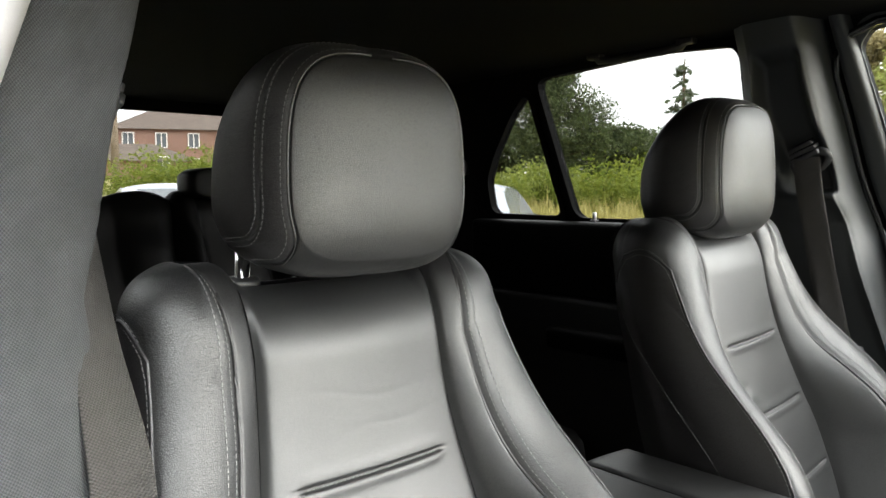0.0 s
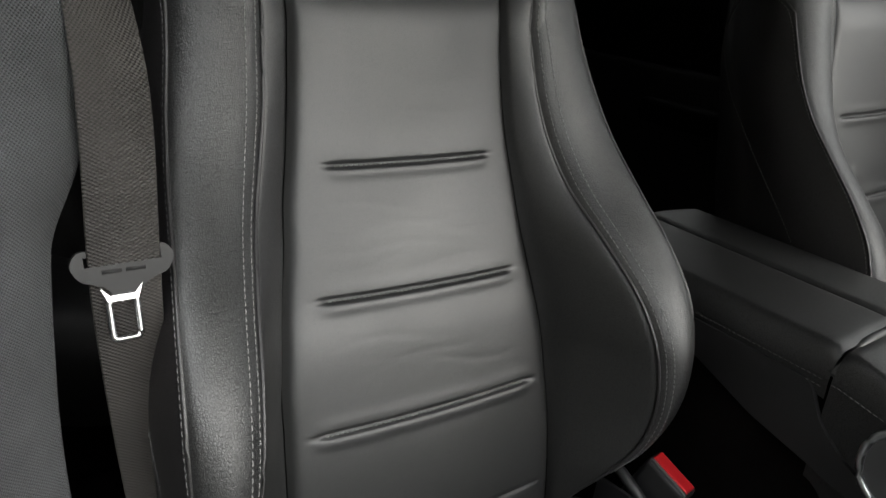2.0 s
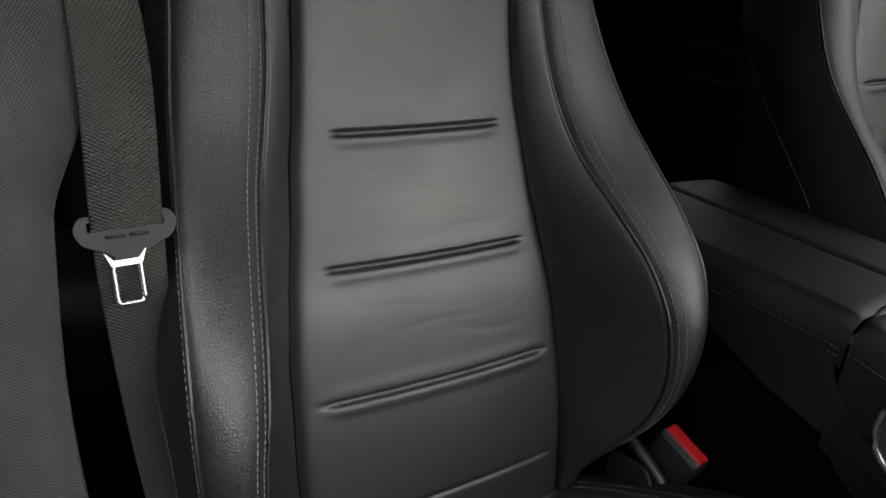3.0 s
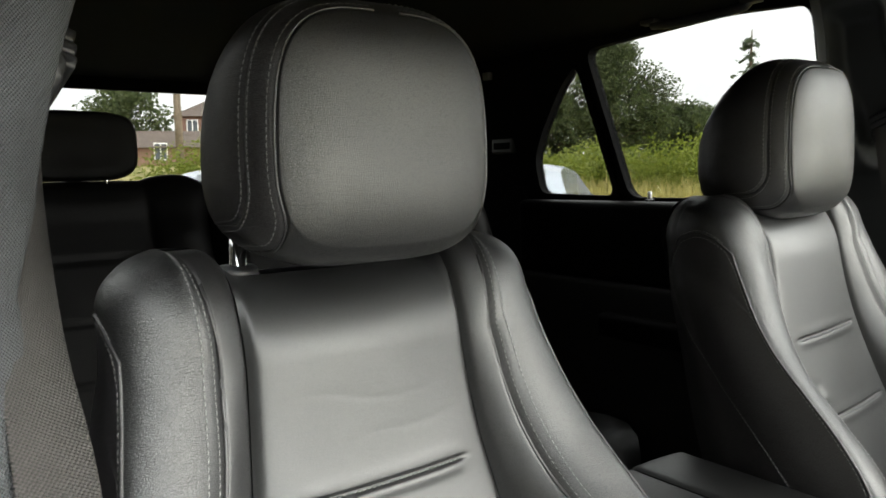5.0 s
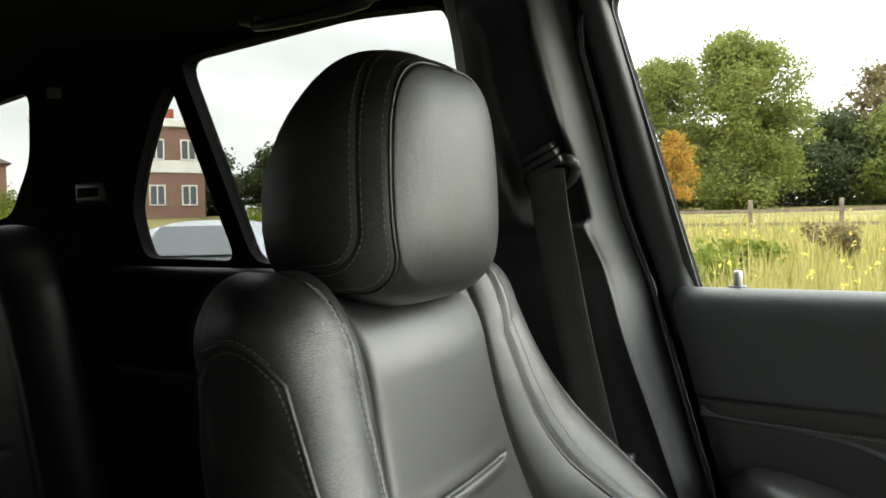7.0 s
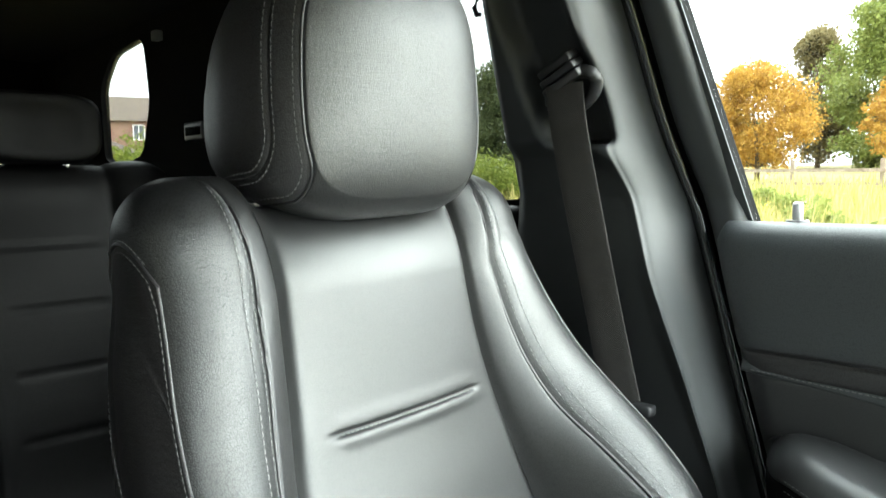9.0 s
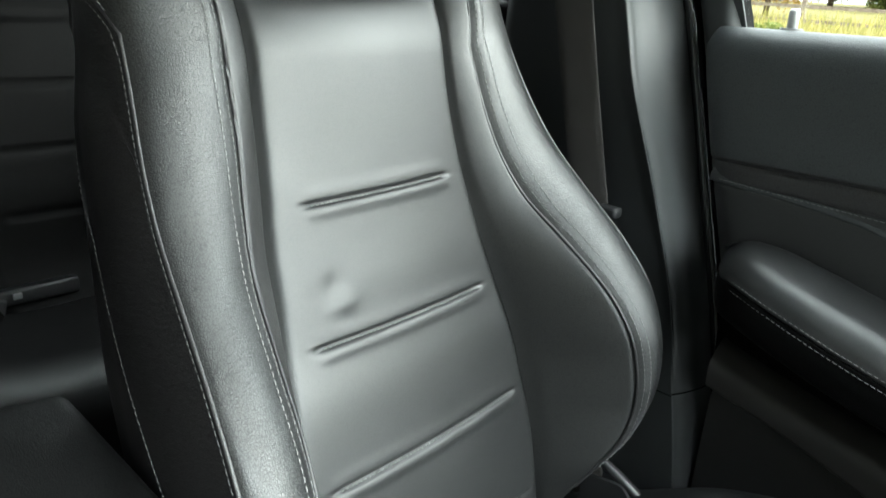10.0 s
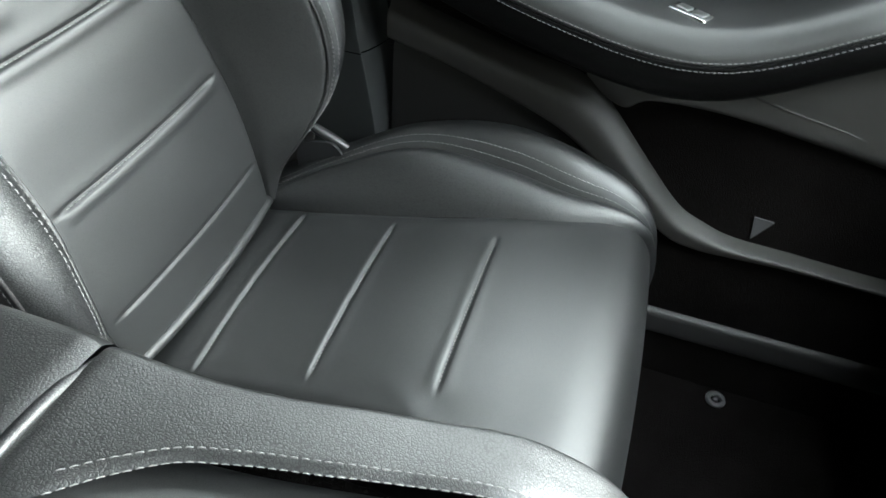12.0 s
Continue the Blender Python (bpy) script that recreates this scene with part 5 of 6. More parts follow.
for sg in (1, -1):
    p = pad_mesh(0.0015, 0.110, 0.047, -0.276, 1.028, 0.994, 0.010, 0.004)
    p[..., 0] = p[..., 0] * sg + 0.006
    lid = part("lid", grid_mesh(p if sg < 0 else p[:, ::-1]), M_CONSOLE, con, "grained leather armrest lid")
    q = p[:, -1].copy()
    skirt = np.stack([q, q + np.array([-0.002 * sg, 0, -0.020])], 1)
    part("lid_edge", grid_mesh(skirt if sg > 0 else skirt[:, ::-1]), M_CONSOLE, lid)
    line = q + np.array([0.0006 * sg, 0, -0.003])
    part("stitching", stitch_mesh(line, np.tile([sg, 0, 0.3], (len(line), 1))), M_THREAD, lid)
    part("stitching", stitch_mesh(line - np.array([0, 0, 0.007]), np.tile([sg, 0, 0.3], (len(line), 1))), M_THREAD, lid)
    p = pad_mesh(0.060, 0.110, -0.2785, -0.66, 1.027, 0.993, 0.010, 0.003, 22, 110, flare)
    inner = INNER(-p[..., 1])
    p[..., 0] += (inner - 0.060) * ((0.110 - p[..., 0]) / 0.05).clip(0, 1)
    drop = DROP(-p[..., 1])
    shift = np.vectorize(flare)(p[..., 1])
    p[..., 0] = p[..., 0] + shift * 0.9 * (1 - (p[..., 0] - 0.06) / 0.09).clip(0, 1)
    p[..., 2] -= drop
    p[..., 0] = p[..., 0] * sg + 0.006 * (1 - (-p[..., 1] - 0.27) / 0.4)
    rail = part("console_rail", grid_mesh(p if sg < 0 else p[:, ::-1]), M_CONSOLE, con, "padded grained leather rail")
    q = p[:, -1].copy()
    skirt = np.stack([q, q + np.array([-0.004 * sg, 0, -0.075]), q + np.array([-0.012 * sg, 0, -0.20])], 1)
    part("rail_side", grid_mesh(skirt if sg > 0 else skirt[:, ::-1]), M_CONSOLE, rail)
    line = q[:80] + np.array([0.0006 * sg, 0, -0.002])
    part("stitching", stitch_mesh(line, np.tile([sg, 0, 0.4], (len(line), 1))), M_THREAD, rail)
    for off in (0, 2):
        line = p[8:84, off] + np.array([0.0, 0, 0.0012 if off else -0.0002])
        part("stitching", stitch_mesh(line, np.tile([0, 0, 1], (len(line), 1))), M_THREAD, rail)
    # black side cover below the lid
    out = rounded([(0.05, 0.985), (-0.262, 0.985), (-0.280, 0.952), (-0.306, 0.930), (-0.345, 0.912), (-0.45, 0.872), (-0.62, 0.80), (-0.62, 0.775), (-0.45, 0.848), (-0.354, 0.893), (-0.287, 0.906), (-0.217, 0.921), (-0.143, 0.948), (0.05, 0.960)], 0.010)
    part("side_cover", prism_bm(out, (0.006 * sg, 0, 0), (), lambda a, b: (0.100 * sg, a, b)), M_BLACK, con, smooth=False)
tray = pad_mesh(0.0, 0.066, -0.2785, -0.62, 1.024, 1.004, 0.022, 0.003, 14, 30, flare)
tray = np.concatenate([tray[:, ::-1] * np.array([-1, 1, 1]), tray[:, 1:]], 1)
tray[..., 0] += 0.006
tray[..., 2] -= np.interp(-tray[..., 1], [0.27, 0.33, 0.45, 0.52, 0.62], [0, 0.010, 0.014, 0.022, 0.09])
part("console_inset", grid_mesh(tray[:, ::-1]), M_SMOOTH, con)
roll = [(0.006 + u, -0.2765, 1.0235 - 0.026 * (abs(u) / 0.11) ** 4) for u in np.linspace(-0.109, 0.109, 30)]
part("lid_piping", tube_bm(roll, 0.0042, 8), M_CONSOLE, con)
ring = [( -0.122, -0.352 + 0.026 * math.cos(a), 0.955 + 0.034 * math.sin(a)) for a in np.linspace(0, math.tau, 32, endpoint=False)]
part("knee_ring", tube_bm(ring, 0.0035, 8, True), M_SATIN, con, "satin oval trim ring")
part("knee_pad", prism_bm([(a, b) for _, a, b in ring], (0.004, 0, 0), (), lambda a, b: (-0.1215, a, b)), M_TONGUE, con, smooth=False)

# belt buckles
def buckle(at, turn, tilt, label):
    b = thing("belt_buckle", label, "belt buckle", "belt buckles", at)
    b.rotation_euler = (radians(tilt), 0, radians(turn))
    part("housing", box_bm(-0.013, 0.013, -0.026, 0.026, -0.075, 0.0, 0.006, 3), M_BLACK, b)
    part("button", box_bm(-0.0075, 0.0095, -0.0235, 0.0235, -0.012, 0.0025, 0.003, 3), M_RED, b, "red release button")
    part("collar", box_bm(-0.0112, -0.0078, -0.024, 0.024, -0.010, 0.0022, 0.001, 2), M_TONGUE, b, "grey latch slot edge")
    part("stalk", box_bm(-0.007, 0.007, -0.016, 0.016, -0.16, -0.07, 0.003, 2), M_BLACK, b)


buckle((-0.150, -0.182, 0.838), 8, 22, "black belt buckle with a red button beside the seat")

# ---- rear seats ----
R_P = ((0.68, 0.70), (0.755, 0.76), (0.81, 0.95), (0.852, 1.10), (0.893, 1.22), (0.93, 1.31), (0.945, 1.36), (0.965, 1.388), (0.995, 1.395), (1.03, 1.375), (1.045, 1.32), (1.05, 1.1), (1.05, 0.8))
R_S = np.r_[0, np.cumsum([math.dist(a, b) for a, b in zip(R_P, R_P[1:])])]
RP_Y, RP_Z = hermite(R_S, [a for a, _ in R_P]), hermite(R_S, [b for _, b in R_P])


def build_rear_back(x, half, insert, label, flutes):
    seat = thing("rear_seat", label, "car seat", "rear seats", (x, 0.14, 0))
    s = np.linspace(0, R_S[-1], 200)[:, None]
    u = np.linspace(-1, 1, 70)[None, :] * half
    y, z = RP_Y(s), RP_Z(s)
    ty, tz = RP_Y(s + 0.003) - RP_Y(s - 0.003), RP_Z(s + 0.003) - RP_Z(s - 0.003)
    q = np.hypot(ty, tz) + 1e-9
    ny, nz = -tz / q, ty / q
    a = np.clip((np.abs(u) - insert) / (half - insert), 0, 1)
    h = 0.045 * np.sin(a * math.pi) ** 0.8 - 0.03 * np.clip((a - 0.6) / 0.4, 0, 1) ** 2 - 0.007 * np.exp(-((np.abs(u) - insert) / 0.006) ** 2) + 0 * s
    h = h * np.clip((1.42 - z) / 0.15, 0.25, 1)
    if flutes:
        for gz in (1.240, 1.122, 1.006, 0.892):
            h = h - 0.006 * np.exp(-(((z - gz) / 0.004) ** 2)) / (1 + np.exp((np.abs(u) - 0.085) / 0.004)) * (s < 0.7)
    p = np.stack([u + 0 * s, y + ny * h, z + nz * h], -1)
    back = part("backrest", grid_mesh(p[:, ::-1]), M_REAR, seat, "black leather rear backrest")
    c = np.array([[(uu, yy, zz + 0.034 * min(1, (abs(uu) / half) ** 4)) for uu in np.linspace(-half, half, 30)] for yy, zz in ((0.86, 0.735), (0.75, 0.732), (0.6, 0.745), (0.48, 0.76), (0.42, 0.755), (0.39, 0.73), (0.38, 0.68), (0.39, 0.56))])
    part("cushion", grid_mesh(c), M_WALL, seat)
    part("seat_base", box_bm(-half + 0.01, half - 0.01, 0.42, 1.0, 0.45, 0.70, 0.02, 2), M_CARPET, seat)
    return seat


def build_rear_headrest(seat, w, z0, z1, shift=0.0):
    rows = []
    for y, k in ((0.915, 0.6), (0.905, 0.86), (0.915, 0.96), (0.94, 1.0), (0.98, 1.0), (1.01, 0.92), (1.02, 0.7)):
        rows.append(ring_points(y, w * k, (z0 + z1) / 2 - (z1 - z0) / 2 * k, (z0 + z1) / 2 + (z1 - z0) / 2 * k, 4.0, 48))
    c0, c1 = rows[0].mean(0), rows[-1].mean(0)
    rows = [np.broadcast_to(c0 - (0, 0.002, 0), rows[0].shape)] + rows + [np.broadcast_to(c1, rows[0].shape)]
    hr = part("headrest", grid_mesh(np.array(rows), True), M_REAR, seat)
    hr.location.x = shift
    for sx in (-0.06, 0.06):
        part("post", tube_bm([(sx, 0.975, 1.36), (sx, 0.97, z0 + 0.03)], 0.006, 10), M_CHROME, hr)


for sx, lab in ((0.40, "black leather rear seat with fluted backrest and headrest"), (-0.40, "black leather rear seat behind the front seat")):
    rs = build_rear_back(sx, 0.262, 0.130, lab, True)
    build_rear_headrest(rs, 0.116, 1.395, 1.535)
rc = build_rear_back(0.0, 0.136, 0.08, "narrow black leather middle rear seat", False)
build_rear_headrest(rc, 0.11, 1.385, 1.46)
buckle((0.251, 0.88, 0.768), 90, 15, "black rear belt buckle with a red button")
bx = thing("seat_bracket", "black plastic child seat anchor cover on the rear bench", "anchor cover", at=(0.331, 0.885, 0.768))
part("cover", box_bm(-0.07, 0.07, -0.012, 0.012, -0.02, 0.01, 0.006, 2), M_BLACK, bx)
part("badge", box_bm(-0.045, -0.03, -0.0135, -0.0115, -0.008, 0.003, 0.0006, 1), M_SATIN, bx)

# ---- roof fittings ----
gh = thing("grab_handle", "black folded grab handle under the roof edge", "grab handle", at=(0.575, 0.33, 1.694))
part("grip", tube_bm([(0, -0.11, 0.004), (-0.004, -0.10, -0.008), (-0.006, -0.06, -0.012), (-0.006, 0.06, -0.012), (-0.004, 0.10, -0.008), (0, 0.11, 0.004)], 0.008, 10), M_BLACK, gh)
for yy in (-0.11, 0.11):
    part("mount", box_bm(-0.012, 0.012, yy - 0.018, yy + 0.018, -0.004, 0.008, 0.004, 2), M_BLACK, gh)
hk = thing("coat_hook", "small black coat hook beside the rear window", "coat hook", at=(0.612, 0.118, 1.560))
part("hook", tube_bm([(0.01, 0, 0.012), (-0.006, 0, 0.008), (-0.012, 0, -0.004), (-0.008, 0, -0.012), (-0.002, 0, -0.010)], 0.003, 8), M_BLACK, hk)
cg = thing("belt_outlet", "black rear belt outlet on the pillar", "belt outlet", at=(0.705, 1.03, 1.47))
part("bezel", box_bm(-0.012, 0.02, -0.045, 0.045, -0.022, 0.022, 0.008, 3), M_BLACK, cg)
part("slot", box_bm(-0.0135, 0.0, -0.035, 0.035, -0.010, 0.010, 0.002, 1), M_LINER, cg)
cl = thing("roof_clip", "small pale plastic clip on the rear pillar", "clip", at=(0.60, 0.98, 1.655))
part("clip_body", box_bm(-0.008, 0.008, -0.012, 0.012, -0.012, 0.008, 0.003, 2), M_TONGUE, cl)

# ---- outdoors ----
def polar(bearing, dist, cx=0.0, cy=-0.4):
    a = radians(bearing)
    return cx + math.sin(a) * dist, cy + math.cos(a) * dist


M_BARK = speckled("bark", [(0.3, (0.06, 0.045, 0.03)), (0.7, (0.16, 0.12, 0.08))], 3.0)
L_GREEN = leafy("green_leaves", (0.125, 0.155, 0.036), (0.23, 0.25, 0.068))
L_DARK = leafy("dark_leaves", (0.045, 0.062, 0.025), (0.10, 0.12, 0.05))
L_LIME = leafy("lime_leaves", (0.10, 0.135, 0.018), (0.20, 0.225, 0.04))
L_ORANGE = leafy("orange_leaves", (0.27, 0.15, 0.025), (0.42, 0.26, 0.05))
L_BROWN = leafy("brown_leaves", (0.12, 0.10, 0.045), (0.20, 0.165, 0.075))
L_CONIFER = leafy("conifer_needles", (0.06, 0.075, 0.045), (0.12, 0.145, 0.09))
L_GRASS = leafy("grass_blades", (0.21, 0.20, 0.052), (0.46, 0.40, 0.16))
L_FLOWER = leafy("yellow_flowers", (0.7, 0.5, 0.03), (0.9, 0.8, 0.2))


def leaf_cloud(centres, radii, count, size, rng, squash=0.8):
    """Small leaf quads spread through a set of balls, denser towards their outsides."""
    centres, radii = np.array(centres), np.array(radii)
    pick = rng.choice(len(centres), count, p=radii**2 / (radii**2).sum())
    d = rng.normal(size=(count, 3))
    d /= np.linalg.norm(d, axis=1, keepdims=True)
    r = radii[pick] * rng.uniform(0.05, 1.0, count) ** 0.5 * (1 + 0.22 * np.abs(rng.normal(size=count)))
    c = centres[pick] + d * r[:, None] * np.array([1, 1, squash])
    a = rng.normal(size=(count, 3))
    a /= np.linalg.norm(a, axis=1, keepdims=True)
    b = np.cross(a, rng.normal(size=(count, 3)))
    b /= np.linalg.norm(b, axis=1, keepdims=True)
    s = size * rng.uniform(0.6, 1.4, count)[:, None]
    q = np.stack([c - a * s, c + b * s * 0.55, c + a * s, c - b * s * 0.55], 1)
    return q.reshape(-1, 3).tolist(), [], np.arange(count * 4).reshape(-1, 4).tolist()


def build_tree(name, at, height, spread_r, material, label, seed, leaves=5000, size=0.22, trunk=0.25, base=0.25, group="trees"):
    rng = np.random.default_rng(seed)
    tree = thing(name, label, "tree", group, (*at, float(lie(*at))))
    trunk_pts = [(rng.normal() * 0.05 * height * 0.1 * k, rng.normal() * 0.005 * height * k, height * 0.75 * k / 5) for k in range(6)]
    part("trunk", tube_bm(trunk_pts, [trunk * (1 - 0.15 * k) for k in range(6)], 8), M_BARK, tree)
    centres, radii = [], []
    for k in range(110):
        t = rng.uniform(base, 0.97)
        w = spread_r * math.sin(min(1, (t - base * 0.6) / (1 - base * 0.6)) ** 0.75 * math.pi) ** 0.6
        ang = rng.uniform(0, math.tau)
        rr = w * rng.uniform(0.1, 1.0) ** 0.6 * 0.82
        c = np.array([math.cos(ang) * rr, math.sin(ang) * rr, height * t])
        centres.append(c)
        radii.append(spread_r * rng.uniform(0.12, 0.30))
        if k < 9:
            z0 = height * min(0.6, t * 0.6)
            part("limb", tube_bm([(0, 0, z0), tuple(c * np.array([0.5, 0.5, 0.5]) + np.array([0, 0, z0 * 0.55])), tuple(c)], [trunk * 0.4, trunk * 0.25, trunk * 0.08], 5), M_BARK, tree)
    part("crown", leaf_cloud(centres, radii, leaves, size, rng), material, tree, smooth=False)
    return tree


def build_conifer(at, height, label, seed):
    rng = np.random.default_rng(seed)
    tree = thing("conifer", label, "tree", "trees", (*at, float(lie(*at))))
    part("trunk", tube_bm([(0, 0, 0), (0, 0, height * 0.5), (0.1, 0, height)], [0.28, 0.16, 0.03], 8), M_BARK, tree)
    verts, faces = [], []
    for k in range(46):
        t = rng.uniform(0.12, 0.99)
        ang = rng.uniform(0, math.tau)
        ln = (1 - t) ** 0.8 * height * 0.26 * rng.uniform(0.5, 1.1) + 0.2
        for j in range(11):
            f = rng.uniform(0.1, 1)
            c = np.array([math.cos(ang) * ln * f, math.sin(ang) * ln * f, height * t - ln * 0.25 * f + rng.normal() * 0.08])
            c[:2] += rng.normal(size=2) * 0.12
            a, b = rng.normal(size=3) * 0.16, rng.normal(size=3) * 0.07
            i = len(verts)
            verts += [(c - a).tolist(), (c + b).tolist(), (c + a).tolist(), (c - b).tolist()]
            faces.append((i, i + 1, i + 2, i + 3))
    part("crown", (verts, [], faces), L_CONIFER, tree, smooth=False)


def build_bush(at, r, h, material, label, seed, leaves=6500, size=0.05, group="bushes"):
    rng = np.random.default_rng(seed)
    b = thing("bush", label, "bush", group, (*at, float(lie(*at))))
    centres = [np.array([rng.uniform(-1, 1) * r * 0.75, rng.uniform(-1, 1) * r * 0.75, h * rng.uniform(0.25, 0.72)]) for _ in range(10)]
    part("foliage", leaf_cloud(centres, [r * rng.uniform(0.3, 0.5) for _ in centres], leaves, size, rng), material, b, smooth=False)
    part("stems", tube_bm([(0, 0, 0), (0.03, 0.02, h * 0.5)], [0.05, 0.02], 6), M_BARK, b)


build_tree("broadleaf_tree", polar(82.6, 48), 10.8, 4.9, L_GREEN, "tall round green oak at the edge of the meadow", 11, 48000, 0.115, 0.25, 0.02)
build_tree("broadleaf_tree", polar(77.0, 51), 10.6, 3.9, L_GREEN, "tall green broadleaf tree behind the meadow", 12, 36000, 0.105, 0.25, 0.03)
build_tree("broadleaf_tree", polar(50.8, 52), 8.3, 4.3, L_DARK, "dark green oak beyond the hedge", 13, 36000, 0.10, 0.25, 0.06)
build_tree("broadleaf_tree", polar(46.3, 60), 5.4, 3.2, L_DARK, "low dark green tree beyond the hedge", 14, 6000, 0.18, 0.2, 0.06)
build_tree("broadleaf_tree", polar(69.3, 36), 5.3, 2.75, L_ORANGE, "orange autumn tree in the meadow", 15, 30000, 0.065, 0.14, 0.18)
build_tree("broadleaf_tree", polar(77.6, 34), 4.1, 1.3, L_ORANGE, "slender orange tree with pale stems", 16, 4500, 0.07, 0.07)
build_tree("broadleaf_tree", polar(73.2, 55), 9.2, 2.9, L_BROWN, "tall brown-leaved tree beyond the meadow", 17, 20000, 0.12, 0.2, 0.10)
build_tree("broadleaf_tree", polar(91.5, 58), 9.3, 4.0, L_BROWN, "sparse pale tree in the hedgerow", 18, 4500, 0.18)
build_tree("broadleaf_tree", polar(13.5, 88), 9.5, 6.5, L_DARK, "dark tree behind the brick houses", 20, 7000, 0.25, 0.25, 0.05)
build_conifer(polar(60.4, 48), 7.9, "thin sparse conifer against the sky", 19)
for k, (bg, ds, hh, mt) in enumerate(((84, 58, 5.0, L_DARK), (88.5, 56, 6.0, L_DARK), (92.5, 55, 6.0, L_GREEN), (97, 52, 5.5, L_DARK), (63.5, 62, 3.2, L_DARK), (59, 60, 3.3, L_DARK), (55.5, 58, 3.6, L_DARK), (41, 62, 5.0, L_DARK), (80, 60, 6.0, L_GREEN), (67.5, 64, 3.6, L_DARK))):
    build_tree("broadleaf_tree", polar(bg, ds), hh, 4.6, mt, "dense hedgerow tree beyond the field", 30 + k, 14000, 0.15, 0.2, 0.0, "hedgerow trees")
for k, (bg, ds, r, hh, mt) in enumerate(((44, 20, 1.6, 1.35, L_LIME), (47, 22, 1.8, 1.25, L_GREEN), (50.5, 21, 1.7, 1.3, L_LIME), (54, 20, 1.9, 1.45, L_LIME), (57.5, 22, 1.9, 1.4, L_LIME), (61, 23, 1.7, 1.3, L_GREEN), (17.5, 21, 1.8, 2.0, L_LIME), (21, 20, 1.5, 1.6, L_LIME), (24.5, 19, 1.7, 2.3, L_LIME), (28, 24, 1.8, 2.0, L_LIME))):
    build_bush(polar(bg, ds), r, hh, mt, "bright yellow-green bush beside the car park", 60 + k)
for k, (bg, ds, r, hh, mt) in enumerate(((74, 12, 0.55, 0.85, L_GREEN), (76.5, 9.5, 0.5, 0.8, L_GREEN), (79, 11, 0.7, 0.9, L_LIME), (72, 15, 0.6, 0.9, L_GREEN), (88.5, 15, 0.5, 1.15, L_BROWN), (83, 13, 0.5, 0.9, L_LIME), (70, 17, 0.5, 0.8, L_GREEN))):
    build_bush(polar(bg, ds), r, hh, mt, "tall weeds in the meadow", 80 + k, 900, 0.06, "meadow weeds")


def build_grass(seed, count):
    rng = np.random.default_rng(seed)
    bg = np.radians(rng.uniform(44, 100, count))
    ds = 3.2 + 24 * rng.uniform(0, 1, count) ** 1.3
    x, y = np.sin(bg) * ds, -0.4 + np.cos(bg) * ds
    h = rng.uniform(0.25, 0.75, count) * np.where(rng.uniform(size=count) < 0.15, 1.35, 1)
    ang = rng.uniform(0, math.tau, count)
    w = 0.006 + 0.0009 * ds
    lx, ly = rng.normal(size=count) * 0.10, rng.normal(size=count) * 0.10
    dx, dy = np.cos(ang) * w, np.sin(ang) * w
    z0 = lie(x, y) - 0.02
    h = h + z0
    v = np.stack([np.stack([x - dx, y - dy, z0], -1), np.stack([x + dx, y + dy, z0], -1), np.stack([x + lx * 0.4 + dx * 0.7, y + ly * 0.4 + dy * 0.7, z0 + (h - z0) * 0.6], -1), np.stack([x + lx, y + ly, h], -1), np.stack([x + lx * 0.4 - dx * 0.7, y + ly * 0.4 - dy * 0.7, z0 + (h - z0) * 0.6], -1)], 1)
    i = np.arange(count)[:, None] * 5
    quads = (i + np.array([[0, 1, 2, 4]])).tolist()
    tris = (i + np.array([[4, 2, 3]])).tolist()
    return v.reshape(-1, 3).tolist(), [], quads + tris


grass = part("meadow_grass", build_grass(5, 26000), L_GRASS, smooth=False)
tagged(grass, "long dry yellow-green meadow grass", "grass", kind="stuff")
rng = np.random.default_rng(9)
fc = []
for _ in range(110):
    px, py = polar(rng.uniform(66, 96), rng.uniform(7, 20))
    fc.append((px, py, float(lie(px, py)) + rng.uniform(0.45, 0.95)))
fl = part("meadow_flowers", leaf_cloud(fc, np.full(len(fc), 0.04), 420, 0.022, rng), L_FLOWER, smooth=False)
tagged(fl, "scattered small yellow flowers", "flowers", kind="stuff")

# post and rail fence
M_WOOD = speckled("weathered_wood", [(0.3, (0.13, 0.10, 0.075)), (0.7, (0.28, 0.23, 0.18))], 6.0)
fence = thing("fence", "weathered wooden post and rail fence in the meadow", "fence")
fx = 23.0
posts = [(fx, y) for y in np.arange(-12, 16.1, 2.4)]
for px, py in posts:
    part("post", box_bm(px - 0.06, px + 0.06, py - 0.06, py + 0.06, lie(px, py) - 0.1, lie(px, py) + 1.18, 0.01, 1), M_WOOD, fence, smooth=False)
for (x0, y0), (x1, y1) in zip(posts, posts[1:]):
    for zz in (0.45, 0.85):
        za, zb = float(lie(x0, y0)) + zz, float(lie(x1, y1)) + zz
        part("rail", prism_bm([(y0, za - 0.05), (y1, zb - 0.05), (y1, zb + 0.05), (y0, za + 0.05)], (0.045, 0, 0), (), lambda a, q: (fx - 0.105, a, q)), M_WOOD, fence, smooth=False)

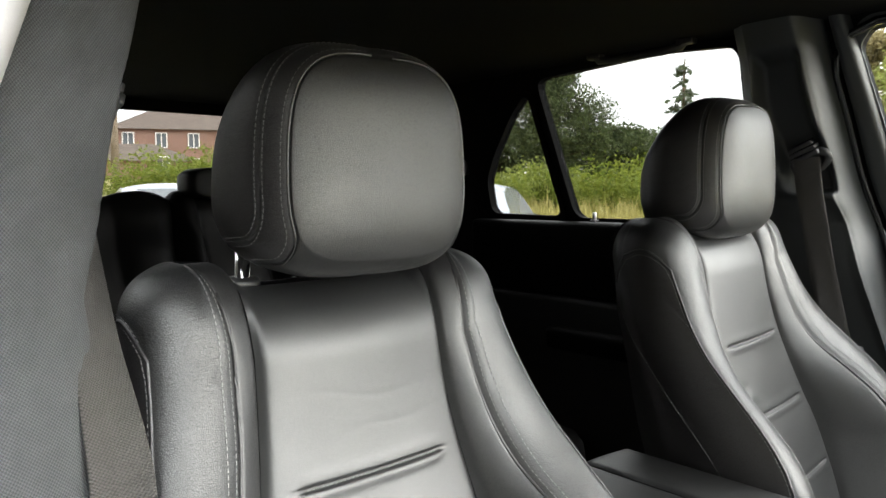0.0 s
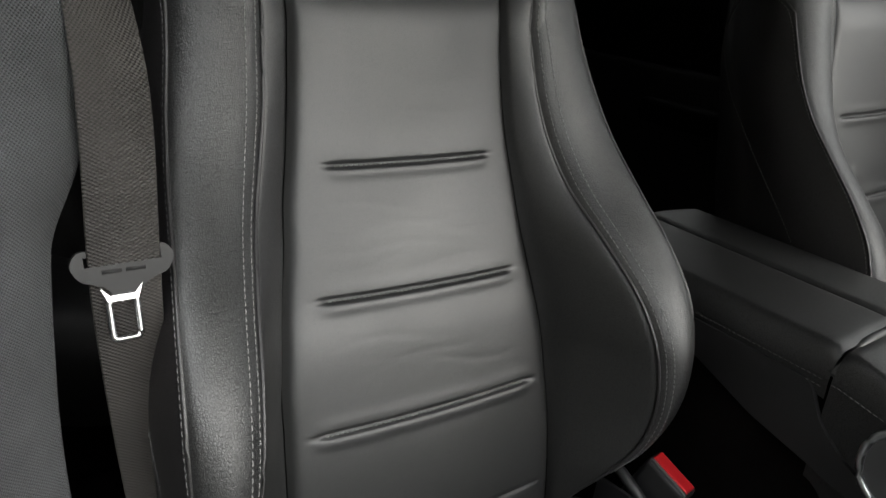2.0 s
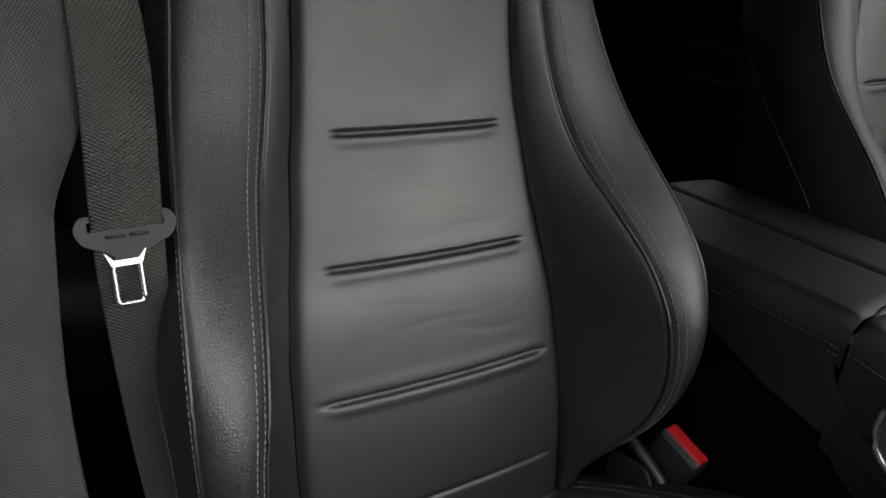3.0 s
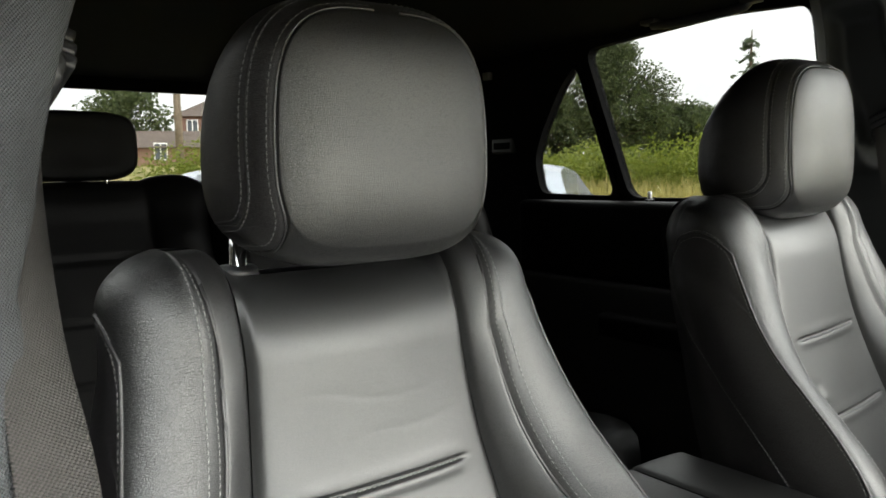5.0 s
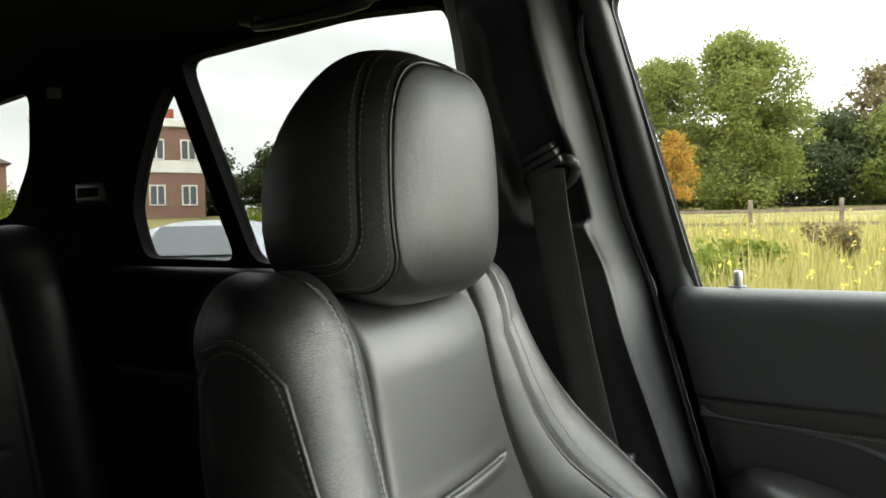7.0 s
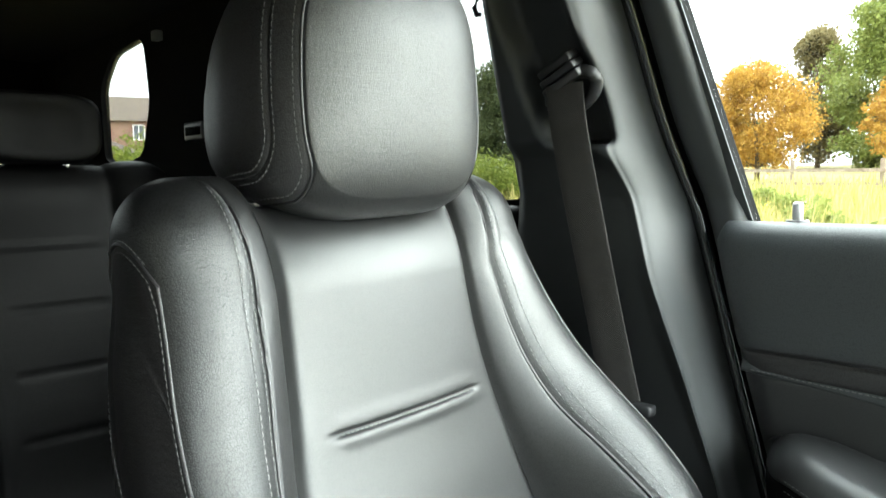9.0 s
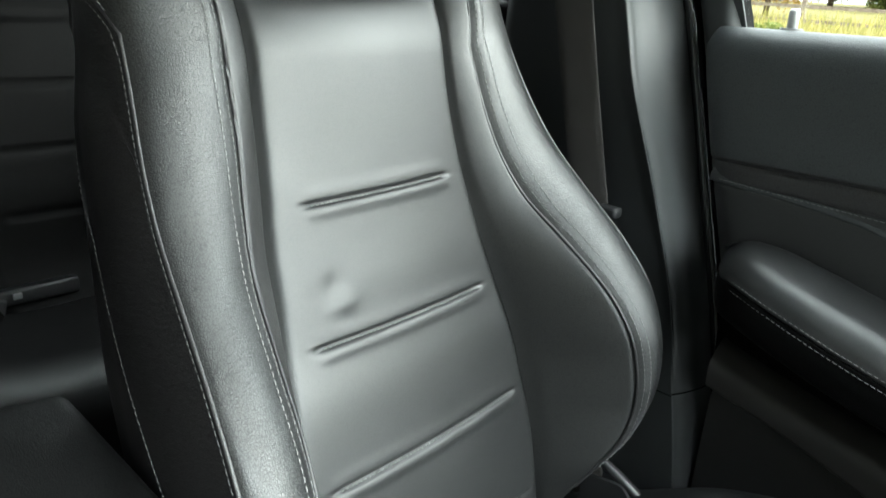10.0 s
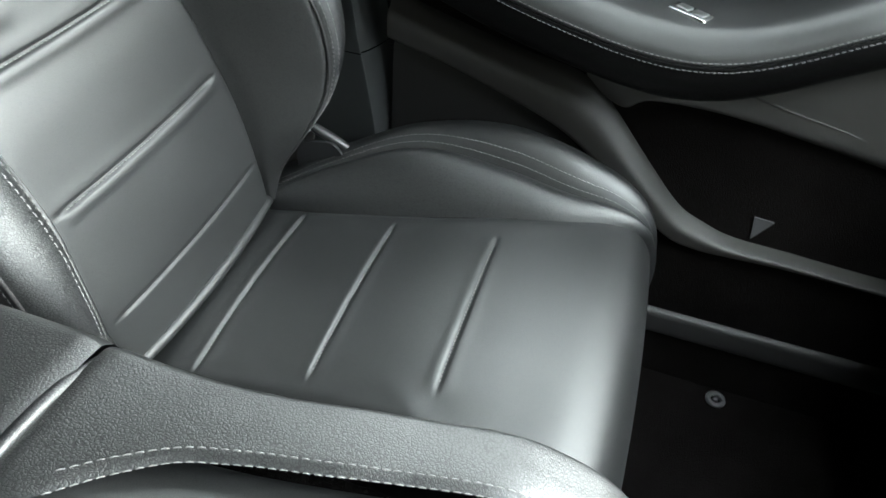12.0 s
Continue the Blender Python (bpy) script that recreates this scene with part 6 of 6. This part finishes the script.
# brick house behind
M_BRICK = bpy.data.materials.new("red_brick")
M_BRICK.use_nodes = True
bn, bl = M_BRICK.node_tree.nodes, M_BRICK.node_tree.links
bb = bn["Principled BSDF"]
bt = bn.new("ShaderNodeTexBrick")
bt.inputs["Color1"].default_value, bt.inputs["Color2"].default_value, bt.inputs["Mortar"].default_value = (0.27, 0.065, 0.035, 1), (0.21, 0.05, 0.028, 1), (0.22, 0.13, 0.10, 1)
bt.inputs["Scale"].default_value = 4.4
bl.new(coords(bn, bl), bt.inputs["Vector"])
bl.new(bt.outputs["Color"], bb.inputs["Base Color"])
bb.inputs["Roughness"].default_value = 0.9
M_ROOF = speckled("grey_brown_tiles", [(0.3, (0.075, 0.06, 0.05)), (0.7, (0.13, 0.105, 0.09))], 2.5)
M_WHITE = speckled("white_paint", [(0.3, (0.68, 0.67, 0.64)), (0.7, (0.8, 0.79, 0.76))], 1.5, 0.6)
M_PANE = shader("dark_pane", (0.08, 0.09, 0.10), 0.1)[0]


def build_house(name, at, turn, w, d, eaves, ridge, cols, storeys, label, parapet=False):
    h = thing(name, label, "house", at=(*at, float(lie(*at))))
    h.rotation_euler.z = radians(turn)
    part("wall", box_bm(-w / 2, w / 2, 0, d, 0, eaves), M_BRICK, h, smooth=False)
    if parapet:
        part("cornice", box_bm(-w / 2 - 0.25, w / 2 + 0.25, -0.25, d, eaves, eaves + 0.6, 0.05, 1), M_WHITE, h, smooth=False)
        part("band", box_bm(-w / 2 - 0.08, w / 2 + 0.08, -0.08, d, eaves * 0.5, eaves * 0.5 + 0.9, 0.03, 1), M_WHITE, h, smooth=False)
        for cx in (-w * 0.15, w * 0.3):
            part("chimney", box_bm(cx - 0.5, cx + 0.5, d * 0.4, d * 0.4 + 0.9, eaves + 0.6, eaves + 1.9, 0.03, 1), M_BRICK, h, smooth=False)
    else:
        bm = bmesh.new()
        o, r = 0.45, min(d, w) / 2
        v = [bm.verts.new(c) for c in ((-w / 2 - o, -o, eaves), (w / 2 + o, -o, eaves), (w / 2 + o, d + o, eaves), (-w / 2 - o, d + o, eaves), (-w / 2 + r, d / 2, ridge), (w / 2 - r, d / 2, ridge))]
        for f in ((0, 1, 5, 4), (1, 2, 5), (2, 3, 4, 5), (3, 0, 4), (3, 2, 1, 0)):
            bm.faces.new([v[i] for i in f])
        part("roof", bm, M_ROOF, h, smooth=False)
    for st in range(storeys):
        for k in range(cols):
            cx = -w / 2 + w * (k + 0.5) / cols
            z0 = eaves * (st + 0.28) / storeys
            win = part("window", box_bm(cx - 0.55, cx + 0.55, -0.10, 0.05, z0, z0 + 1.5, 0.02, 1), M_WHITE, h, smooth=False)
            for sx in (-0.25, 0.25):
                part("pane", box_bm(cx + sx - 0.20, cx + sx + 0.20, -0.115, -0.09, z0 + 0.1, z0 + 1.4), M_PANE, win, smooth=False)
    return h


build_house("brick_house", polar(22.5, 75), -22, 15, 9, 5.0, 7.8, 5, 2, "red brick house with a grey hipped roof")
build_house("brick_wing", polar(15.5, 65), -15, 16, 6, 1.5, 3.1, 3, 1, "low red brick wing with a tiled roof")
build_house("brick_hall", polar(35.5, 55), -34, 11, 9, 6.6, 9.0, 5, 2, "tall brick building with white stone bands", True)

# lamp post and bench
lp = thing("wooden_pole", "tall pale wooden pole near the house", "pole", at=(*polar(16.2, 30), 1.0))
part("shaft", tube_bm([(0, 0, 0), (0, 0, 8)], [0.16, 0.12], 10), M_WOOD, lp)
bnch = thing("bench", "weathered wooden bench in front of the bushes", "bench", at=(*polar(19.2, 15.5), 0.42))
bnch.rotation_euler.z = radians(-18)
for zz in (0.62, 0.78, 0.94):
    part("back_slat", box_bm(-0.9, 0.9, 0.2, 0.23, zz - 0.05, zz + 0.05, 0.006, 1), M_WOOD, bnch, smooth=False)
for yy in (-0.2, -0.05, 0.1):
    part("seat_slat", box_bm(-0.9, 0.9, yy - 0.06, yy + 0.06, 0.45, 0.48, 0.006, 1), M_WOOD, bnch, smooth=False)
for xx in (-0.8, 0.8):
    part("leg", box_bm(xx - 0.04, xx + 0.04, -0.25, 0.26, 0, 0.45, 0.006, 1), M_WOOD, bnch, smooth=False)
    part("back_post", box_bm(xx - 0.04, xx + 0.04, 0.23, 0.27, 0, 1.0, 0.006, 1), M_WOOD, bnch, smooth=False)


# parked car
def build_car(at, turn, label):
    car = thing("parked_car", label, "car", at=(*at, float(lie(*at))))
    car.rotation_euler.z = radians(turn)
    prof = [(-2.1, 0.35), (-2.15, 0.75), (-1.9, 0.90), (-1.0, 0.98), (-0.35, 1.36), (0.5, 1.43), (1.2, 1.36), (1.75, 1.02), (2.1, 0.95), (2.12, 0.4)]
    k = np.arange(len(prof))
    fx_, fz_ = hermite(k, [p[0] for p in prof]), hermite(k, [p[1] for p in prof])
    rows = []
    for t in np.linspace(0, len(prof) - 1, 60):
        x, z = float(fx_(t)), float(fz_(t))
        wide = 0.86 - 0.22 * max(0, (z - 0.95) / 0.45)
        rows.append([(x, wide * q, 0.3 + (z - 0.3) * (1 - 0.06 * abs(q) ** 3)) for q in np.linspace(-1, 1, 16)])
    rows = np.array(rows)
    part("body", grid_mesh(rows), M_SILVER, car)
    for sd, o in ((0, -1), (-1, 1)):
        edge = rows[:, sd]
        skirt = np.stack([edge, np.stack([edge[:, 0], edge[:, 1] * 1.05, np.minimum(edge[:, 2], 0.8)], -1), np.stack([edge[:, 0], edge[:, 1], np.full(len(edge), 0.3)], -1)], 1)
        part("flank", grid_mesh(skirt), M_SILVER, car)
    for x in (-1.35, 1.3):
        for y in (-0.78, 0.78):
            bm = bmesh.new()
            bmesh.ops.create_cone(bm, cap_ends=True, segments=28, radius1=0.32, radius2=0.32, depth=0.2, matrix=pose(x, y, 0.32, 90))
            wh = part("wheel", bm, M_SEAL, car)
            bm = bmesh.new()
            bmesh.ops.create_cone(bm, cap_ends=True, segments=20, radius1=0.2, radius2=0.2, depth=0.21, matrix=pose(x, y, 0.32, 90))
            part("rim", bm, M_SATIN, wh)
    part("windscreen", prism_bm([(-0.55, 1.02), (0.55, 1.02), (0.48, 1.33), (-0.48, 1.33)], (0.01, 0, 0.01), (), lambda a, b: (-0.98 + (b - 1.0) * 1.72, a, b + 0.012)), M_PANE, car, smooth=False)
    return car


build_car(polar(40.5, 9.0), 35, "silver car parked beside the hedge")
build_car(polar(17.5, 9.5), 75, "silver car parked behind the tailgate")
